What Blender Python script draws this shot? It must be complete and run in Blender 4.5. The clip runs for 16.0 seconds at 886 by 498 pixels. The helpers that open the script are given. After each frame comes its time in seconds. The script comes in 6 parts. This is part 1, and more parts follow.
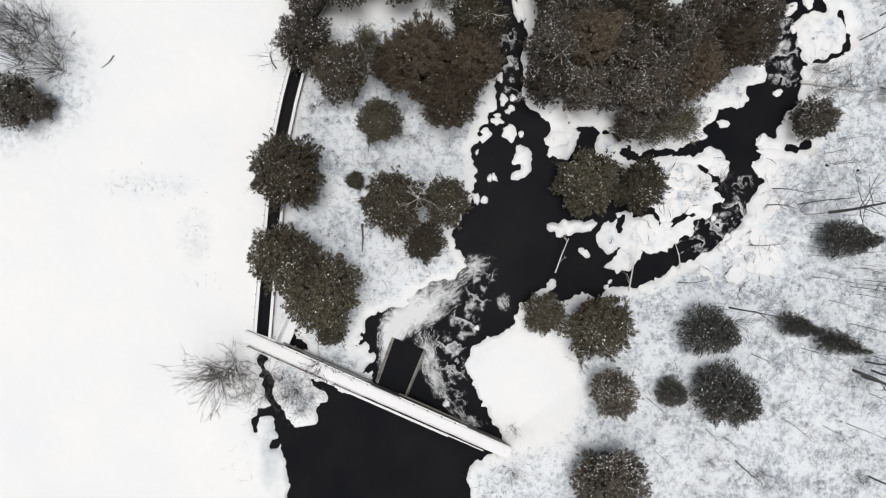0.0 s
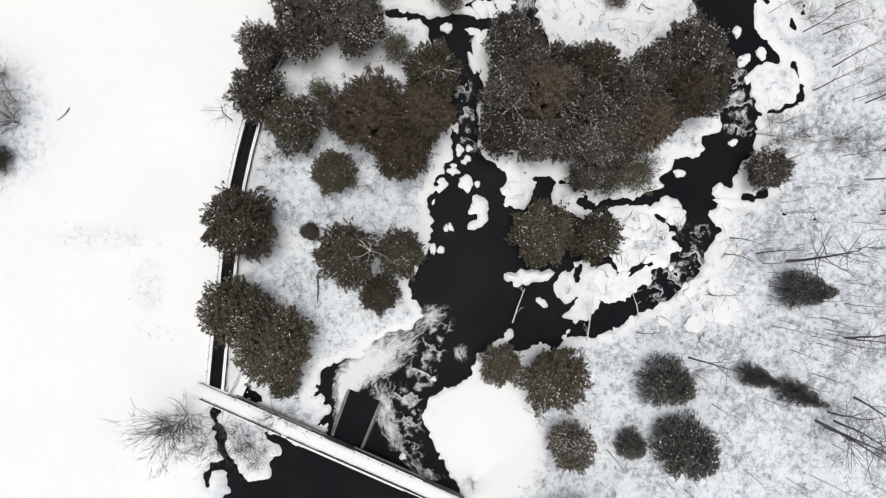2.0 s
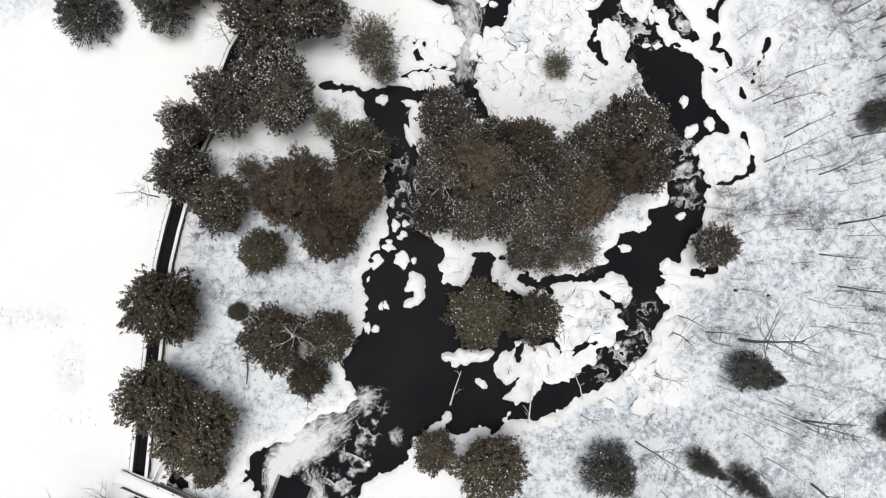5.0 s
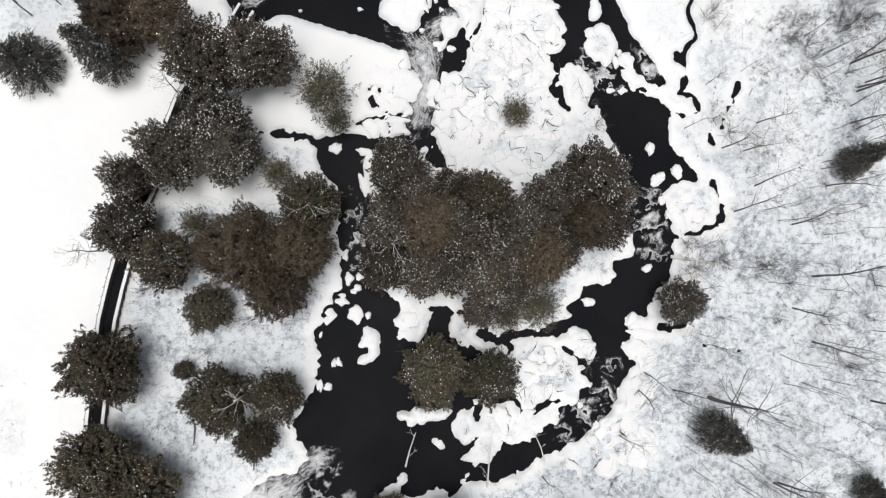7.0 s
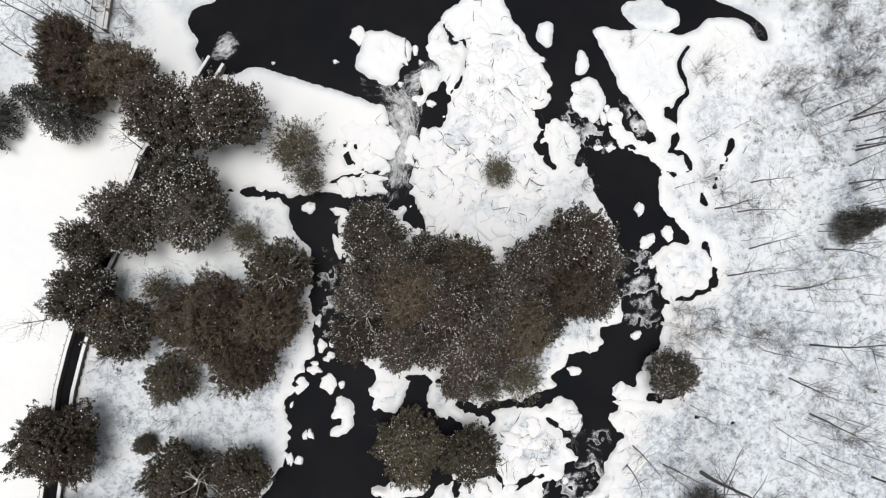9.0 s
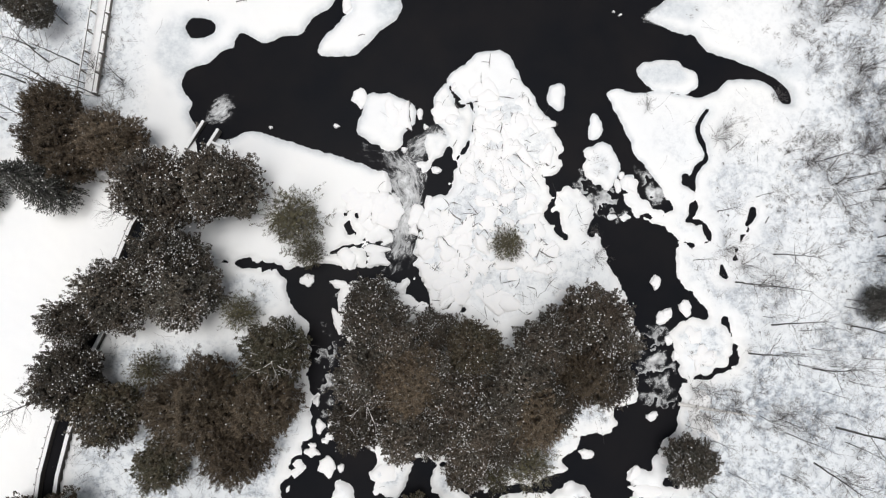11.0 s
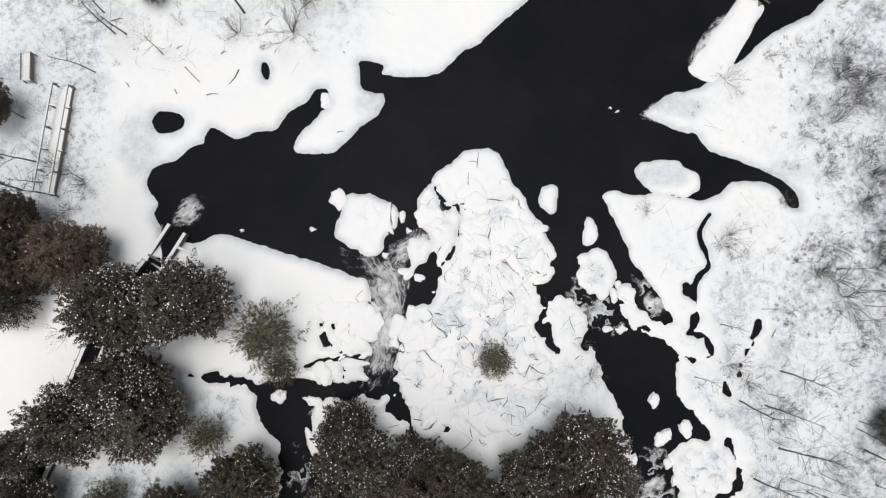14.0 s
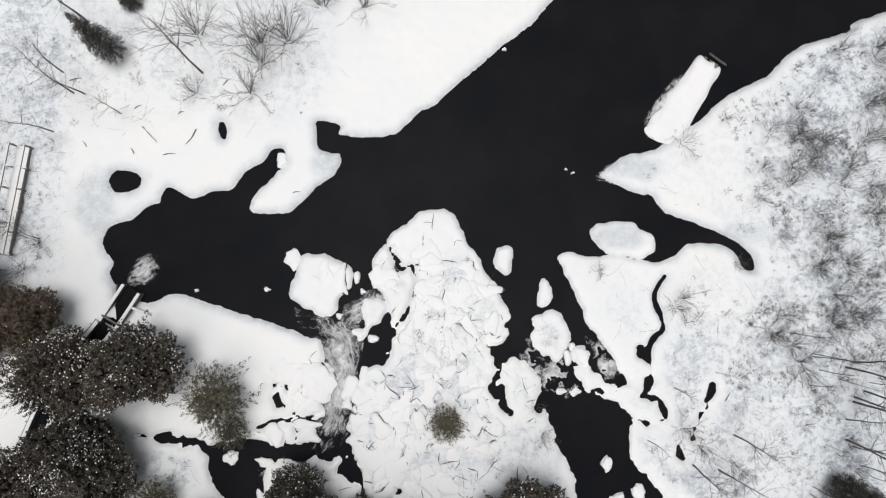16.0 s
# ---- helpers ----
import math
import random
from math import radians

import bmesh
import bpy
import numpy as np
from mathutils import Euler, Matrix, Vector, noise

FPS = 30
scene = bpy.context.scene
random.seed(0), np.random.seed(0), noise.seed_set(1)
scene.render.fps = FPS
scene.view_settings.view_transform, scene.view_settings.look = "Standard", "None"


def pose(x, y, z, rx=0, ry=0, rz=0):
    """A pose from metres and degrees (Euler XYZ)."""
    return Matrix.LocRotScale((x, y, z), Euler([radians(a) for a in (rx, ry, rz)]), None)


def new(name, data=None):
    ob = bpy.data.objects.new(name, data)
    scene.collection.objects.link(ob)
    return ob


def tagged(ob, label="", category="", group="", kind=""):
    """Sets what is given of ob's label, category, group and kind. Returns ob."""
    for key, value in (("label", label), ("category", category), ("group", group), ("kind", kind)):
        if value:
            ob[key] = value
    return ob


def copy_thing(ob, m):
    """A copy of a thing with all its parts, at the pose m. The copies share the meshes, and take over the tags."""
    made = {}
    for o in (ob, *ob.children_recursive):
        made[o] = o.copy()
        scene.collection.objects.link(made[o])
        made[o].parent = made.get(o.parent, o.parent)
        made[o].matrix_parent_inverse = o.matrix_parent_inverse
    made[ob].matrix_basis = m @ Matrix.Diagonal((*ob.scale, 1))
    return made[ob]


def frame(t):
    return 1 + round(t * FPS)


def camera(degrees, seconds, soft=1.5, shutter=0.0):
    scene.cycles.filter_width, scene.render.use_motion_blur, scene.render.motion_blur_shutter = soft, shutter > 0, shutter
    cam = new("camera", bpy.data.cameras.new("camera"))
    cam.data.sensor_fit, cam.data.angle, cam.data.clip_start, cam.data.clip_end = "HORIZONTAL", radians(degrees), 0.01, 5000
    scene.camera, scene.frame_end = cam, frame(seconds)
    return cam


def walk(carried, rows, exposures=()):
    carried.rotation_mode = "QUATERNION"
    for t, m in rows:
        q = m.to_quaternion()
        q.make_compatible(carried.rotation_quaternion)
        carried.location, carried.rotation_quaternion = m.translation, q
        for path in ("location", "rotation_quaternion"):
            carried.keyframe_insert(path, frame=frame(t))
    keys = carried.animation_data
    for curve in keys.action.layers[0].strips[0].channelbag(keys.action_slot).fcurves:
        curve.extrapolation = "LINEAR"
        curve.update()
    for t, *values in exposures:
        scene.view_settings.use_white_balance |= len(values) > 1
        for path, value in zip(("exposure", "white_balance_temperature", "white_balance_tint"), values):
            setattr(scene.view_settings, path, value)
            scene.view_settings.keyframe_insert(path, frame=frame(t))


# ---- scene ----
cam = camera(70.0, 16.0, 1.2)
PATH = [  # seconds, x, y, z, rx, ry, rz
    (0.0, 0.00, 0.00, 65.85, -2.04, -2.40, 0.00),
    (0.5, 1.09, 0.64, 65.77, -1.46, -2.45, 0.03),
    (1.0, 2.08, 1.28, 65.69, -0.85, -2.53, -0.01),
    (1.5, 3.15, 1.85, 65.73, -0.26, -2.60, -0.07),
    (2.0, 4.38, 2.62, 65.72, 0.20, -2.54, -0.09),
    (2.5, 5.62, 3.51, 65.65, 0.58, -2.42, -0.10),
    (3.0, 6.88, 4.50, 65.38, 0.88, -2.29, -0.10),
    (3.5, 8.18, 5.49, 65.04, 1.13, -2.15, -0.09),
    (4.0, 9.44, 6.61, 64.62, 1.32, -2.00, -0.08),
    (6.5, 15.63, 12.48, 62.23, 2.02, -1.28, -0.14),
    (7.0, 16.88, 13.68, 61.61, 2.15, -1.16, -0.15),
    (7.5, 17.84, 14.88, 60.96, 2.32, -1.16, -0.17),
    (8.0, 18.37, 16.19, 60.25, 2.48, -1.27, -0.10),
    (8.5, 18.64, 17.61, 59.53, 2.68, -1.35, 0.00),
    (9.0, 18.79, 19.11, 58.81, 2.85, -1.31, 0.11),
    (11.5, 18.54, 27.19, 55.49, 3.28, -1.00, 0.40),
    (12.0, 18.47, 28.91, 54.82, 3.33, -0.99, 0.45),
    (12.5, 18.51, 30.54, 54.11, 3.41, -0.99, 0.50),
    (13.0, 18.73, 32.03, 53.28, 3.53, -1.06, 0.63),
    (13.5, 19.15, 33.36, 52.79, 3.68, -1.18, 0.65),
    (14.0, 19.80, 34.50, 52.84, 3.91, -1.27, 0.81),
    (14.5, 20.60, 35.65, 52.94, 4.11, -1.30, 0.93),
    (15.0, 21.55, 36.87, 53.08, 4.26, -1.25, 1.05),
    (15.5, 22.58, 38.05, 53.21, 4.39, -1.18, 1.15),
    (16.0, 23.67, 39.11, 53.36, 4.50, -1.14, 1.22),
]
walk(cam, [(t, pose(x, y, z, rx, ry, rz)) for t, x, y, z, rx, ry, rz in PATH], [(0, 0.48), (2.5, 0.58), (7, 0.63), (11.5, 0.62), (16, 0.47)])

# ---- world and light: a bright overcast winter day ----
world = bpy.data.worlds.new("overcast_sky")
scene.world = world
world.use_nodes = True
wn, wl = world.node_tree.nodes, world.node_tree.links
sky = wn.new("ShaderNodeTexSky")
sky.sky_type, sky.sun_disc = "NISHITA", False
sky.sun_elevation, sky.sun_rotation = radians(50), radians(200)
sky.air_density, sky.dust_density, sky.ozone_density = 1.0, 4.0, 1.0
haze = wn.new("ShaderNodeHueSaturation")
haze.inputs["Saturation"].default_value = 0.34
wl.new(sky.outputs["Color"], haze.inputs["Color"])
wl.new(haze.outputs["Color"], wn["Background"].inputs["Color"])
wn["Background"].inputs["Strength"].default_value = 0.050
sun = new("sun", bpy.data.lights.new("sun", "SUN"))
sun.data.energy, sun.data.angle, sun.data.color = 1.5, radians(28), (1.0, 0.985, 0.965)
sun.matrix_world = pose(0, 0, 120, -4, 0, 20)


# ---- materials ----
def material(name):
    m = bpy.data.materials.new(name)
    m.use_nodes = True
    return m, m.node_tree.nodes, m.node_tree.links, m.node_tree.nodes["Principled BSDF"]


def noise_node(n, l, scale, detail=4.0, rough=0.55, coord=None, stretch=None):
    tex = n.new("ShaderNodeTexNoise")
    tex.inputs["Scale"].default_value, tex.inputs["Detail"].default_value = scale, detail
    tex.inputs["Roughness"].default_value = rough
    if coord is not None:
        if stretch:
            mp = n.new("ShaderNodeMapping")
            mp.inputs["Scale"].default_value = stretch
            l.new(coord, mp.inputs["Vector"])
            coord = mp.outputs["Vector"]
        l.new(coord, tex.inputs["Vector"])
    return tex.outputs["Fac"]


def ramp_node(n, l, fac, *stops):
    r = n.new("ShaderNodeValToRGB")
    while len(r.color_ramp.elements) < len(stops):
        r.color_ramp.elements.new(0.5)
    for e, (p, c) in zip(r.color_ramp.elements, stops):
        e.position, e.color = p, (*c, 1)
    l.new(fac, r.inputs["Fac"])
    return r.outputs["Color"]


def mix_node(n, l, fac, a, b):
    m = n.new("ShaderNodeMix")
    m.data_type = "RGBA"
    for value, socket in ((fac, m.inputs["Factor"]), (a, m.inputs["A"]), (b, m.inputs["B"])):
        if isinstance(value, (int, float)):
            socket.default_value = value
        elif isinstance(value, tuple):
            socket.default_value = (*value, 1)
        else:
            l.new(value, socket)
    return m.outputs["Result"]


def math_node(n, l, op, a, b=0.0):
    m = n.new("ShaderNodeMath")
    m.operation = op
    for value, socket in ((a, m.inputs[0]), (b, m.inputs[1])):
        if isinstance(value, (int, float)):
            socket.default_value = value
        else:
            l.new(value, socket)
    return m.outputs[0]


def bump_node(n, l, height, bsdf, strength, distance):
    b = n.new("ShaderNodeBump")
    b.inputs["Strength"].default_value, b.inputs["Distance"].default_value = strength, distance
    l.new(height, b.inputs["Height"])
    l.new(b.outputs["Normal"], bsdf.inputs["Normal"])


def plain(name, low, high, scale, rough=0.8, bump=0.3, dist=0.02, stretch=None):
    """A material whose colour wanders between two tones, with a fine relief."""
    m, n, l, s = material(name)
    co = n.new("ShaderNodeTexCoord").outputs["Object"]
    a = noise_node(n, l, scale, 5, 0.6, co, stretch)
    l.new(ramp_node(n, l, a, (0.3, low), (0.7, high)), s.inputs["Base Color"])
    s.inputs["Roughness"].default_value = rough
    bump_node(n, l, noise_node(n, l, scale * 6, 3, 0.6, co, stretch), s, bump, dist)
    return m


def leafy(name, low, high, warm, frost=0.02):
    """Foliage: each spray takes its own tone, boughs and whole trees lean to the warm one, a few sprays are dusted with snow."""
    m, n, l, s = material(name)
    isl = n.new("ShaderNodeNewGeometry").outputs["Random Per Island"]
    dust = (0.34, 0.34, 0.33)
    cool = ramp_node(n, l, isl, (0.0, low), (0.94 - frost, high), (1.0, dust))
    glow = ramp_node(n, l, isl, (0.0, tuple(0.35 * c for c in warm)), (0.94 - frost, tuple(1.9 * c for c in warm)), (1.0, dust))
    rnd = n.new("ShaderNodeObjectInfo").outputs["Random"]
    co = n.new("ShaderNodeTexCoord").outputs["Object"]
    patch = n.new("ShaderNodeMapRange")
    patch.inputs["From Min"].default_value, patch.inputs["From Max"].default_value = 0.40, 0.62
    l.new(noise_node(n, l, 1.7, 4, 0.65, co), patch.inputs["Value"])
    fac = math_node(n, l, "ADD", math_node(n, l, "MULTIPLY", patch.outputs["Result"], 0.6), math_node(n, l, "MULTIPLY", rnd, 0.4))
    tone = n.new("ShaderNodeHueSaturation")
    l.new(mix_node(n, l, fac, cool, glow), tone.inputs["Color"])
    l.new(math_node(n, l, "ADD", math_node(n, l, "MULTIPLY", math_node(n, l, "FRACT", math_node(n, l, "MULTIPLY", rnd, 7.3)), 0.6), 0.58), tone.inputs["Value"])
    l.new(tone.outputs["Color"], s.inputs["Base Color"])
    s.inputs["Roughness"].default_value = 0.75
    s.inputs["Specular IOR Level"].default_value = 0.25
    return m


def make_snow():
    m, n, l, s = material("snow")
    co = n.new("ShaderNodeTexCoord").outputs["Object"]
    # leaf litter and dead grass show through thin snow; the attribute also paints shade
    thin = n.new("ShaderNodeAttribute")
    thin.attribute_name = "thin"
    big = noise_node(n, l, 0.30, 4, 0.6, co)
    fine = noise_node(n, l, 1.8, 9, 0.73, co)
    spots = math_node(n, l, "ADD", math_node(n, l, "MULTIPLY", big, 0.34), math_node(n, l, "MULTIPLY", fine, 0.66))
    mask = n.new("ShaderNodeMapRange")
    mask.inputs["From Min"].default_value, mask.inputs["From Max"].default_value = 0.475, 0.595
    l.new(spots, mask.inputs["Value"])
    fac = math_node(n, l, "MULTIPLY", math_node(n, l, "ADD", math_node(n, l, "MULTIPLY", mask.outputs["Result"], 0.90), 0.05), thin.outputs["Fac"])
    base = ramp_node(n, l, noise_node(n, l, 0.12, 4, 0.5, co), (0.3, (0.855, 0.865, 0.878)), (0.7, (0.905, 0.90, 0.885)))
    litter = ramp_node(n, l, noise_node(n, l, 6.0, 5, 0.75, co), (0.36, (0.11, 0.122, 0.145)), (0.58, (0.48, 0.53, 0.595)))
    wet = n.new("ShaderNodeAttribute")
    wet.attribute_name = "soaked"
    slush = ramp_node(n, l, fine, (0.35, (0.50, 0.54, 0.58)), (0.65, (0.74, 0.77, 0.79)))
    base = mix_node(n, l, math_node(n, l, "MULTIPLY", wet.outputs["Fac"], 0.8), base, slush)
    # bluish tint: the trees' shade on woodland snow, put into the base colour
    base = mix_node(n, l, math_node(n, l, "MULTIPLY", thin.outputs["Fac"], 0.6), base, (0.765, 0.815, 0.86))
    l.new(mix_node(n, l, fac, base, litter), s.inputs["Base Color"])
    s.inputs["Roughness"].default_value = 0.7
    s.inputs["Specular IOR Level"].default_value = 0.2
    bump_node(n, l, math_node(n, l, "ADD", fine, math_node(n, l, "MULTIPLY", noise_node(n, l, 14, 4, 0.6, co), 0.3)), s, 0.35, 0.10)
    return m


def make_water():
    m, n, l, s = material("dark_water")
    co = n.new("ShaderNodeTexCoord").outputs["Object"]
    l.new(ramp_node(n, l, noise_node(n, l, 0.15, 4, 0.6, co), (0.35, (0.0086, 0.0094, 0.0118)), (0.75, (0.0146, 0.0136, 0.0146))), s.inputs["Base Color"])
    s.inputs["Roughness"].default_value, s.inputs["IOR"].default_value = 0.34, 1.33
    s.inputs["Specular IOR Level"].default_value = 0.025
    bump_node(n, l, noise_node(n, l, 1.6, 3, 0.5, co), s, 0.10, 0.05)
    return m


def make_foam(name, ridged):
    """White water: streaks along the flow (v of the ribbon), thinning out to the sides, open to the dark water between."""
    m, n, l, s = material(name)
    uv = n.new("ShaderNodeUVMap").outputs["UV"]
    co = n.new("ShaderNodeTexCoord").outputs["Object"]
    # the streaks waver: the ribbon's own coordinates are shaken by a coarse noise
    shake = n.new("ShaderNodeTexNoise")
    shake.inputs["Scale"].default_value, shake.inputs["Detail"].default_value = 0.5, 3.0
    l.new(co, shake.inputs["Vector"])
    add = n.new("ShaderNodeVectorMath")
    add.operation = "MULTIPLY_ADD"
    l.new(shake.outputs["Color"], add.inputs[0])
    add.inputs[1].default_value = (1.9, 2.6, 0)
    l.new(uv, add.inputs[2])
    streak = noise_node(n, l, 1.0, 9, 0.72, add.outputs["Vector"], (2.6, 1.3, 1) if ridged else (4.2, 0.9, 1))
    if ridged:
        # standing waves: veils of foam that swell along the flow and end in a scalloped crest
        parts_of = n.new("ShaderNodeSeparateXYZ")
        l.new(add.outputs["Vector"], parts_of.inputs["Vector"])
        scallop = math_node(n, l, "MULTIPLY", noise_node(n, l, 0.9, 3, 0.5, co), 2.0)
        saw = math_node(n, l, "FRACT", math_node(n, l, "ADD", math_node(n, l, "MULTIPLY", parts_of.outputs["Y"], 0.36), scallop))
        streak = math_node(n, l, "ADD", math_node(n, l, "MULTIPLY", saw, 0.62), math_node(n, l, "MULTIPLY", streak, 0.42))
    clump = noise_node(n, l, 0.9, 5, 0.65, co)
    edge = n.new("ShaderNodeAttribute")
    edge.attribute_name = "foam"
    wisps = math_node(n, l, "ADD", math_node(n, l, "MULTIPLY", math_node(n, l, "SUBTRACT", streak, 0.5), 2.1), math_node(n, l, "MULTIPLY", math_node(n, l, "SUBTRACT", clump, 0.5), 1.7))
    v = math_node(n, l, "ADD", wisps, edge.outputs["Fac"])
    mask = n.new("ShaderNodeMapRange")
    mask.inputs["From Min"].default_value, mask.inputs["From Max"].default_value = (0.05, 1.15) if ridged else (0.05, 0.95)
    mask.inputs["To Max"].default_value = 0.92
    l.new(v, mask.inputs["Value"])
    s.inputs["Base Color"].default_value = (0.80, 0.81, 0.82, 1)
    s.inputs["Roughness"].default_value = 0.6
    bump_node(n, l, streak, s, 0.5, 0.15)
    clear = n.new("ShaderNodeBsdfTransparent")
    mix = n.new("ShaderNodeMixShader")
    l.new(mask.outputs["Result"], mix.inputs["Fac"])
    l.new(clear.outputs["BSDF"], mix.inputs[1])
    l.new(s.outputs["BSDF"], mix.inputs[2])
    l.new(mix.outputs["Shader"], n["Material Output"].inputs["Surface"])
    return m


SNOW, WATER = make_snow(), make_water()
FOAM, RIFFLE = make_foam("white_water", False), make_foam("riffled_water", True)
CAP = plain("snow_cap", (0.86, 0.86, 0.87), (0.90, 0.89, 0.88), 1.5, 0.7, 0.3, 0.04)
ROCK = plain("wet_rock", (0.035, 0.033, 0.032), (0.10, 0.09, 0.085), 2.5, 0.45, 0.6, 0.05)
BARK = plain("grey_bark", (0.07, 0.066, 0.064), (0.16, 0.152, 0.148), 9, 0.9, 0.5, 0.02, (1, 1, 0.2))
TWIG = plain("twig_bark", (0.09, 0.08, 0.078), (0.17, 0.155, 0.15), 6, 0.9, 0.2, 0.01)
BIRCH = plain("birch_bark", (0.62, 0.60, 0.57), (0.82, 0.80, 0.78), 7, 0.7, 0.3, 0.01, (1, 1, 4))
WOOD = plain("weathered_wood", (0.10, 0.09, 0.08), (0.22, 0.20, 0.18), 5, 0.85, 0.4, 0.01, (6, 1, 6))
CONCRETE = plain("wet_concrete", (0.13, 0.12, 0.11), (0.30, 0.28, 0.255), 1.4, 0.8, 0.4, 0.02)
GRASS = plain("dead_grass", (0.10, 0.09, 0.075), (0.24, 0.21, 0.17), 4, 0.9, 0.2, 0.01)
OLIVE = leafy("olive_foliage", (0.027, 0.027, 0.017), (0.150, 0.142, 0.092), (0.076, 0.056, 0.039))
BROWN = leafy("brown_foliage", (0.050, 0.037, 0.026), (0.215, 0.160, 0.110), (0.110, 0.086, 0.058), 0.01)
DARK = leafy("dark_cedar_foliage", (0.027, 0.026, 0.022), (0.164, 0.154, 0.126), (0.092, 0.068, 0.050), 0.03)
NEEDLE = leafy("dark_needles", (0.018, 0.019, 0.017), (0.085, 0.088, 0.076), (0.045, 0.045, 0.038), 0.03)
PALE = leafy("pale_shoots", (0.040, 0.036, 0.022), (0.20, 0.18, 0.115), (0.085, 0.076, 0.040), 0.04)


# ---- mesh helpers ----
def link(name, verts, faces, mat, parent=None, label="", smooth=False):
    """ONE mesh object out of vertices and faces, at top level or under a thing."""
    me = bpy.data.meshes.new(name)
    me.from_pydata(verts, [], faces)
    if smooth:
        me.polygons.foreach_set("use_smooth", [True] * len(me.polygons))
    me.materials.append(mat)
    ob = new(name, me)
    if parent is not None:
        ob.parent = parent
    return tagged(ob, label)


def part(name, bm, mat, parent=None, label=""):
    me = bpy.data.meshes.new(name)
    bm.to_mesh(me)
    bm.free()
    me.materials.append(mat)
    ob = new(name, me)
    if parent is not None:
        ob.parent = parent
    return tagged(ob, label)


def thing(name, label, category, group="", m=None):
    ob = new(name)
    if m is not None:
        ob.matrix_world = m
    return tagged(ob, label, category, group)


def beam(bm, a, b, wide, high, lift=0.0):
    """A box from a to b (its middle line), with slightly worn edges."""
    a, b = Vector(a), Vector(b)
    d = b - a
    flat = Vector((d.x, d.y, 0)) if d.xy.length > 1e-4 else Vector((1, 0, 0))
    side = Vector((-flat.y, flat.x, 0)).normalized() * wide / 2
    up = d.cross(side).normalized() * high / 2
    if up.z < 0:
        up = -up
    if d.xy.length <= 1e-4:
        side, up = Vector((wide / 2, 0, 0)), Vector((0, high / 2, 0))
    off = Vector((0, 0, lift))
    vs = [bm.verts.new(p + off + side * i + up * j) for p in (a, b) for i, j in ((-1, -1), (1, -1), (1, 1), (-1, 1))]
    for f in ((3, 2, 1, 0), (4, 5, 6, 7), (0, 1, 5, 4), (1, 2, 6, 5), (2, 3, 7, 6), (3, 0, 4, 7)):
        bm.faces.new([vs[i] for i in f])


def beam_part(name, a, b, wide, high, mat, parent, label="", bevel=0.02):
    bm = bmesh.new()
    beam(bm, a, b, wide, high)
    bmesh.ops.recalc_face_normals(bm, faces=bm.faces[:])
    if bevel:
        bmesh.ops.bevel(bm, geom=bm.edges[:], offset=min(bevel, wide / 4, high / 4), segments=1, affect="EDGES")
    return part(name, bm, mat, parent, label)


def tube(verts, faces, path, radii, sides=4):
    """Adds a tapering tube along a path of points."""
    first = len(verts)
    for k, (p, r) in enumerate(zip(path, radii)):
        q = path[min(k + 1, len(path) - 1)] - path[max(k - 1, 0)]
        q = q.normalized() if q.length > 1e-6 else Vector((0, 0, 1))
        u = q.orthogonal().normalized()
        v = q.cross(u)
        for s in range(sides):
            a = 2 * math.pi * s / sides
            verts.append(p + (u * math.cos(a) + v * math.sin(a)) * r)
    for k in range(len(path) - 1):
        for s in range(sides):
            i, j = first + k * sides + s, first + k * sides + (s + 1) % sides
            faces.append((i, j, j + sides, i + sides))
    faces.append(tuple(first + (len(path) - 1) * sides + s for s in range(sides)))


def lattice(x, y, scale, seed=0):
    """Smooth value noise from -1 to 1 on arrays."""
    x, y = x / scale, y / scale
    i, j = np.floor(x), np.floor(y)
    u, v = x - i, y - j
    u, v = u * u * (3 - 2 * u), v * v * (3 - 2 * v)

    def h(a, b):
        q = np.sin(a * 127.1 + b * 311.7 + seed * 74.7) * 43758.5453
        return (q - np.floor(q)) * 2 - 1

    return (h(i, j) * (1 - u) + h(i + 1, j) * u) * (1 - v) + (h(i, j + 1) * (1 - u) + h(i + 1, j + 1) * u) * v


def curve_round(points, steps=4, closed=True):
    """A smooth line through control points."""
    p = np.array(points, float)
    n = len(p)
    out = []
    for k in range(n if closed else n - 1):
        a, b, c, d = (p[(k + o) % n] if closed else p[min(max(k + o, 0), n - 1)] for o in (-1, 0, 1, 2))
        for s in range(steps):
            t = s / steps
            out.append(0.5 * (2 * b + (c - a) * t + (2 * a - 5 * b + 4 * c - d) * t * t + (3 * b - a - 3 * c + d) * t ** 3))
    if not closed:
        out.append(p[-1])
    return np.array(out)


def cells(x, y, size, seed=0):
    """Distance from the nearest of jittered points, one to a cell, in cell sizes."""
    x, y = x / size, y / size
    i, j = np.floor(x), np.floor(y)
    best = np.full(x.shape, 9.0)
    for a in (-1, 0, 1):
        for b in (-1, 0, 1):
            q = np.sin((i + a) * 127.1 + (j + b) * 311.7 + seed * 17.3) * 43758.5453
            r = np.sin((i + a) * 269.5 + (j + b) * 183.3 + seed * 29.1) * 24634.6345
            best = np.minimum(best, np.hypot(i + a + q - np.floor(q) - x, j + b + r - np.floor(r) - y))
    return best


def ease(v, a, b):
    t = np.clip((v - a) / (b - a), 0, 1)
    return t * t * (3 - 2 * t)


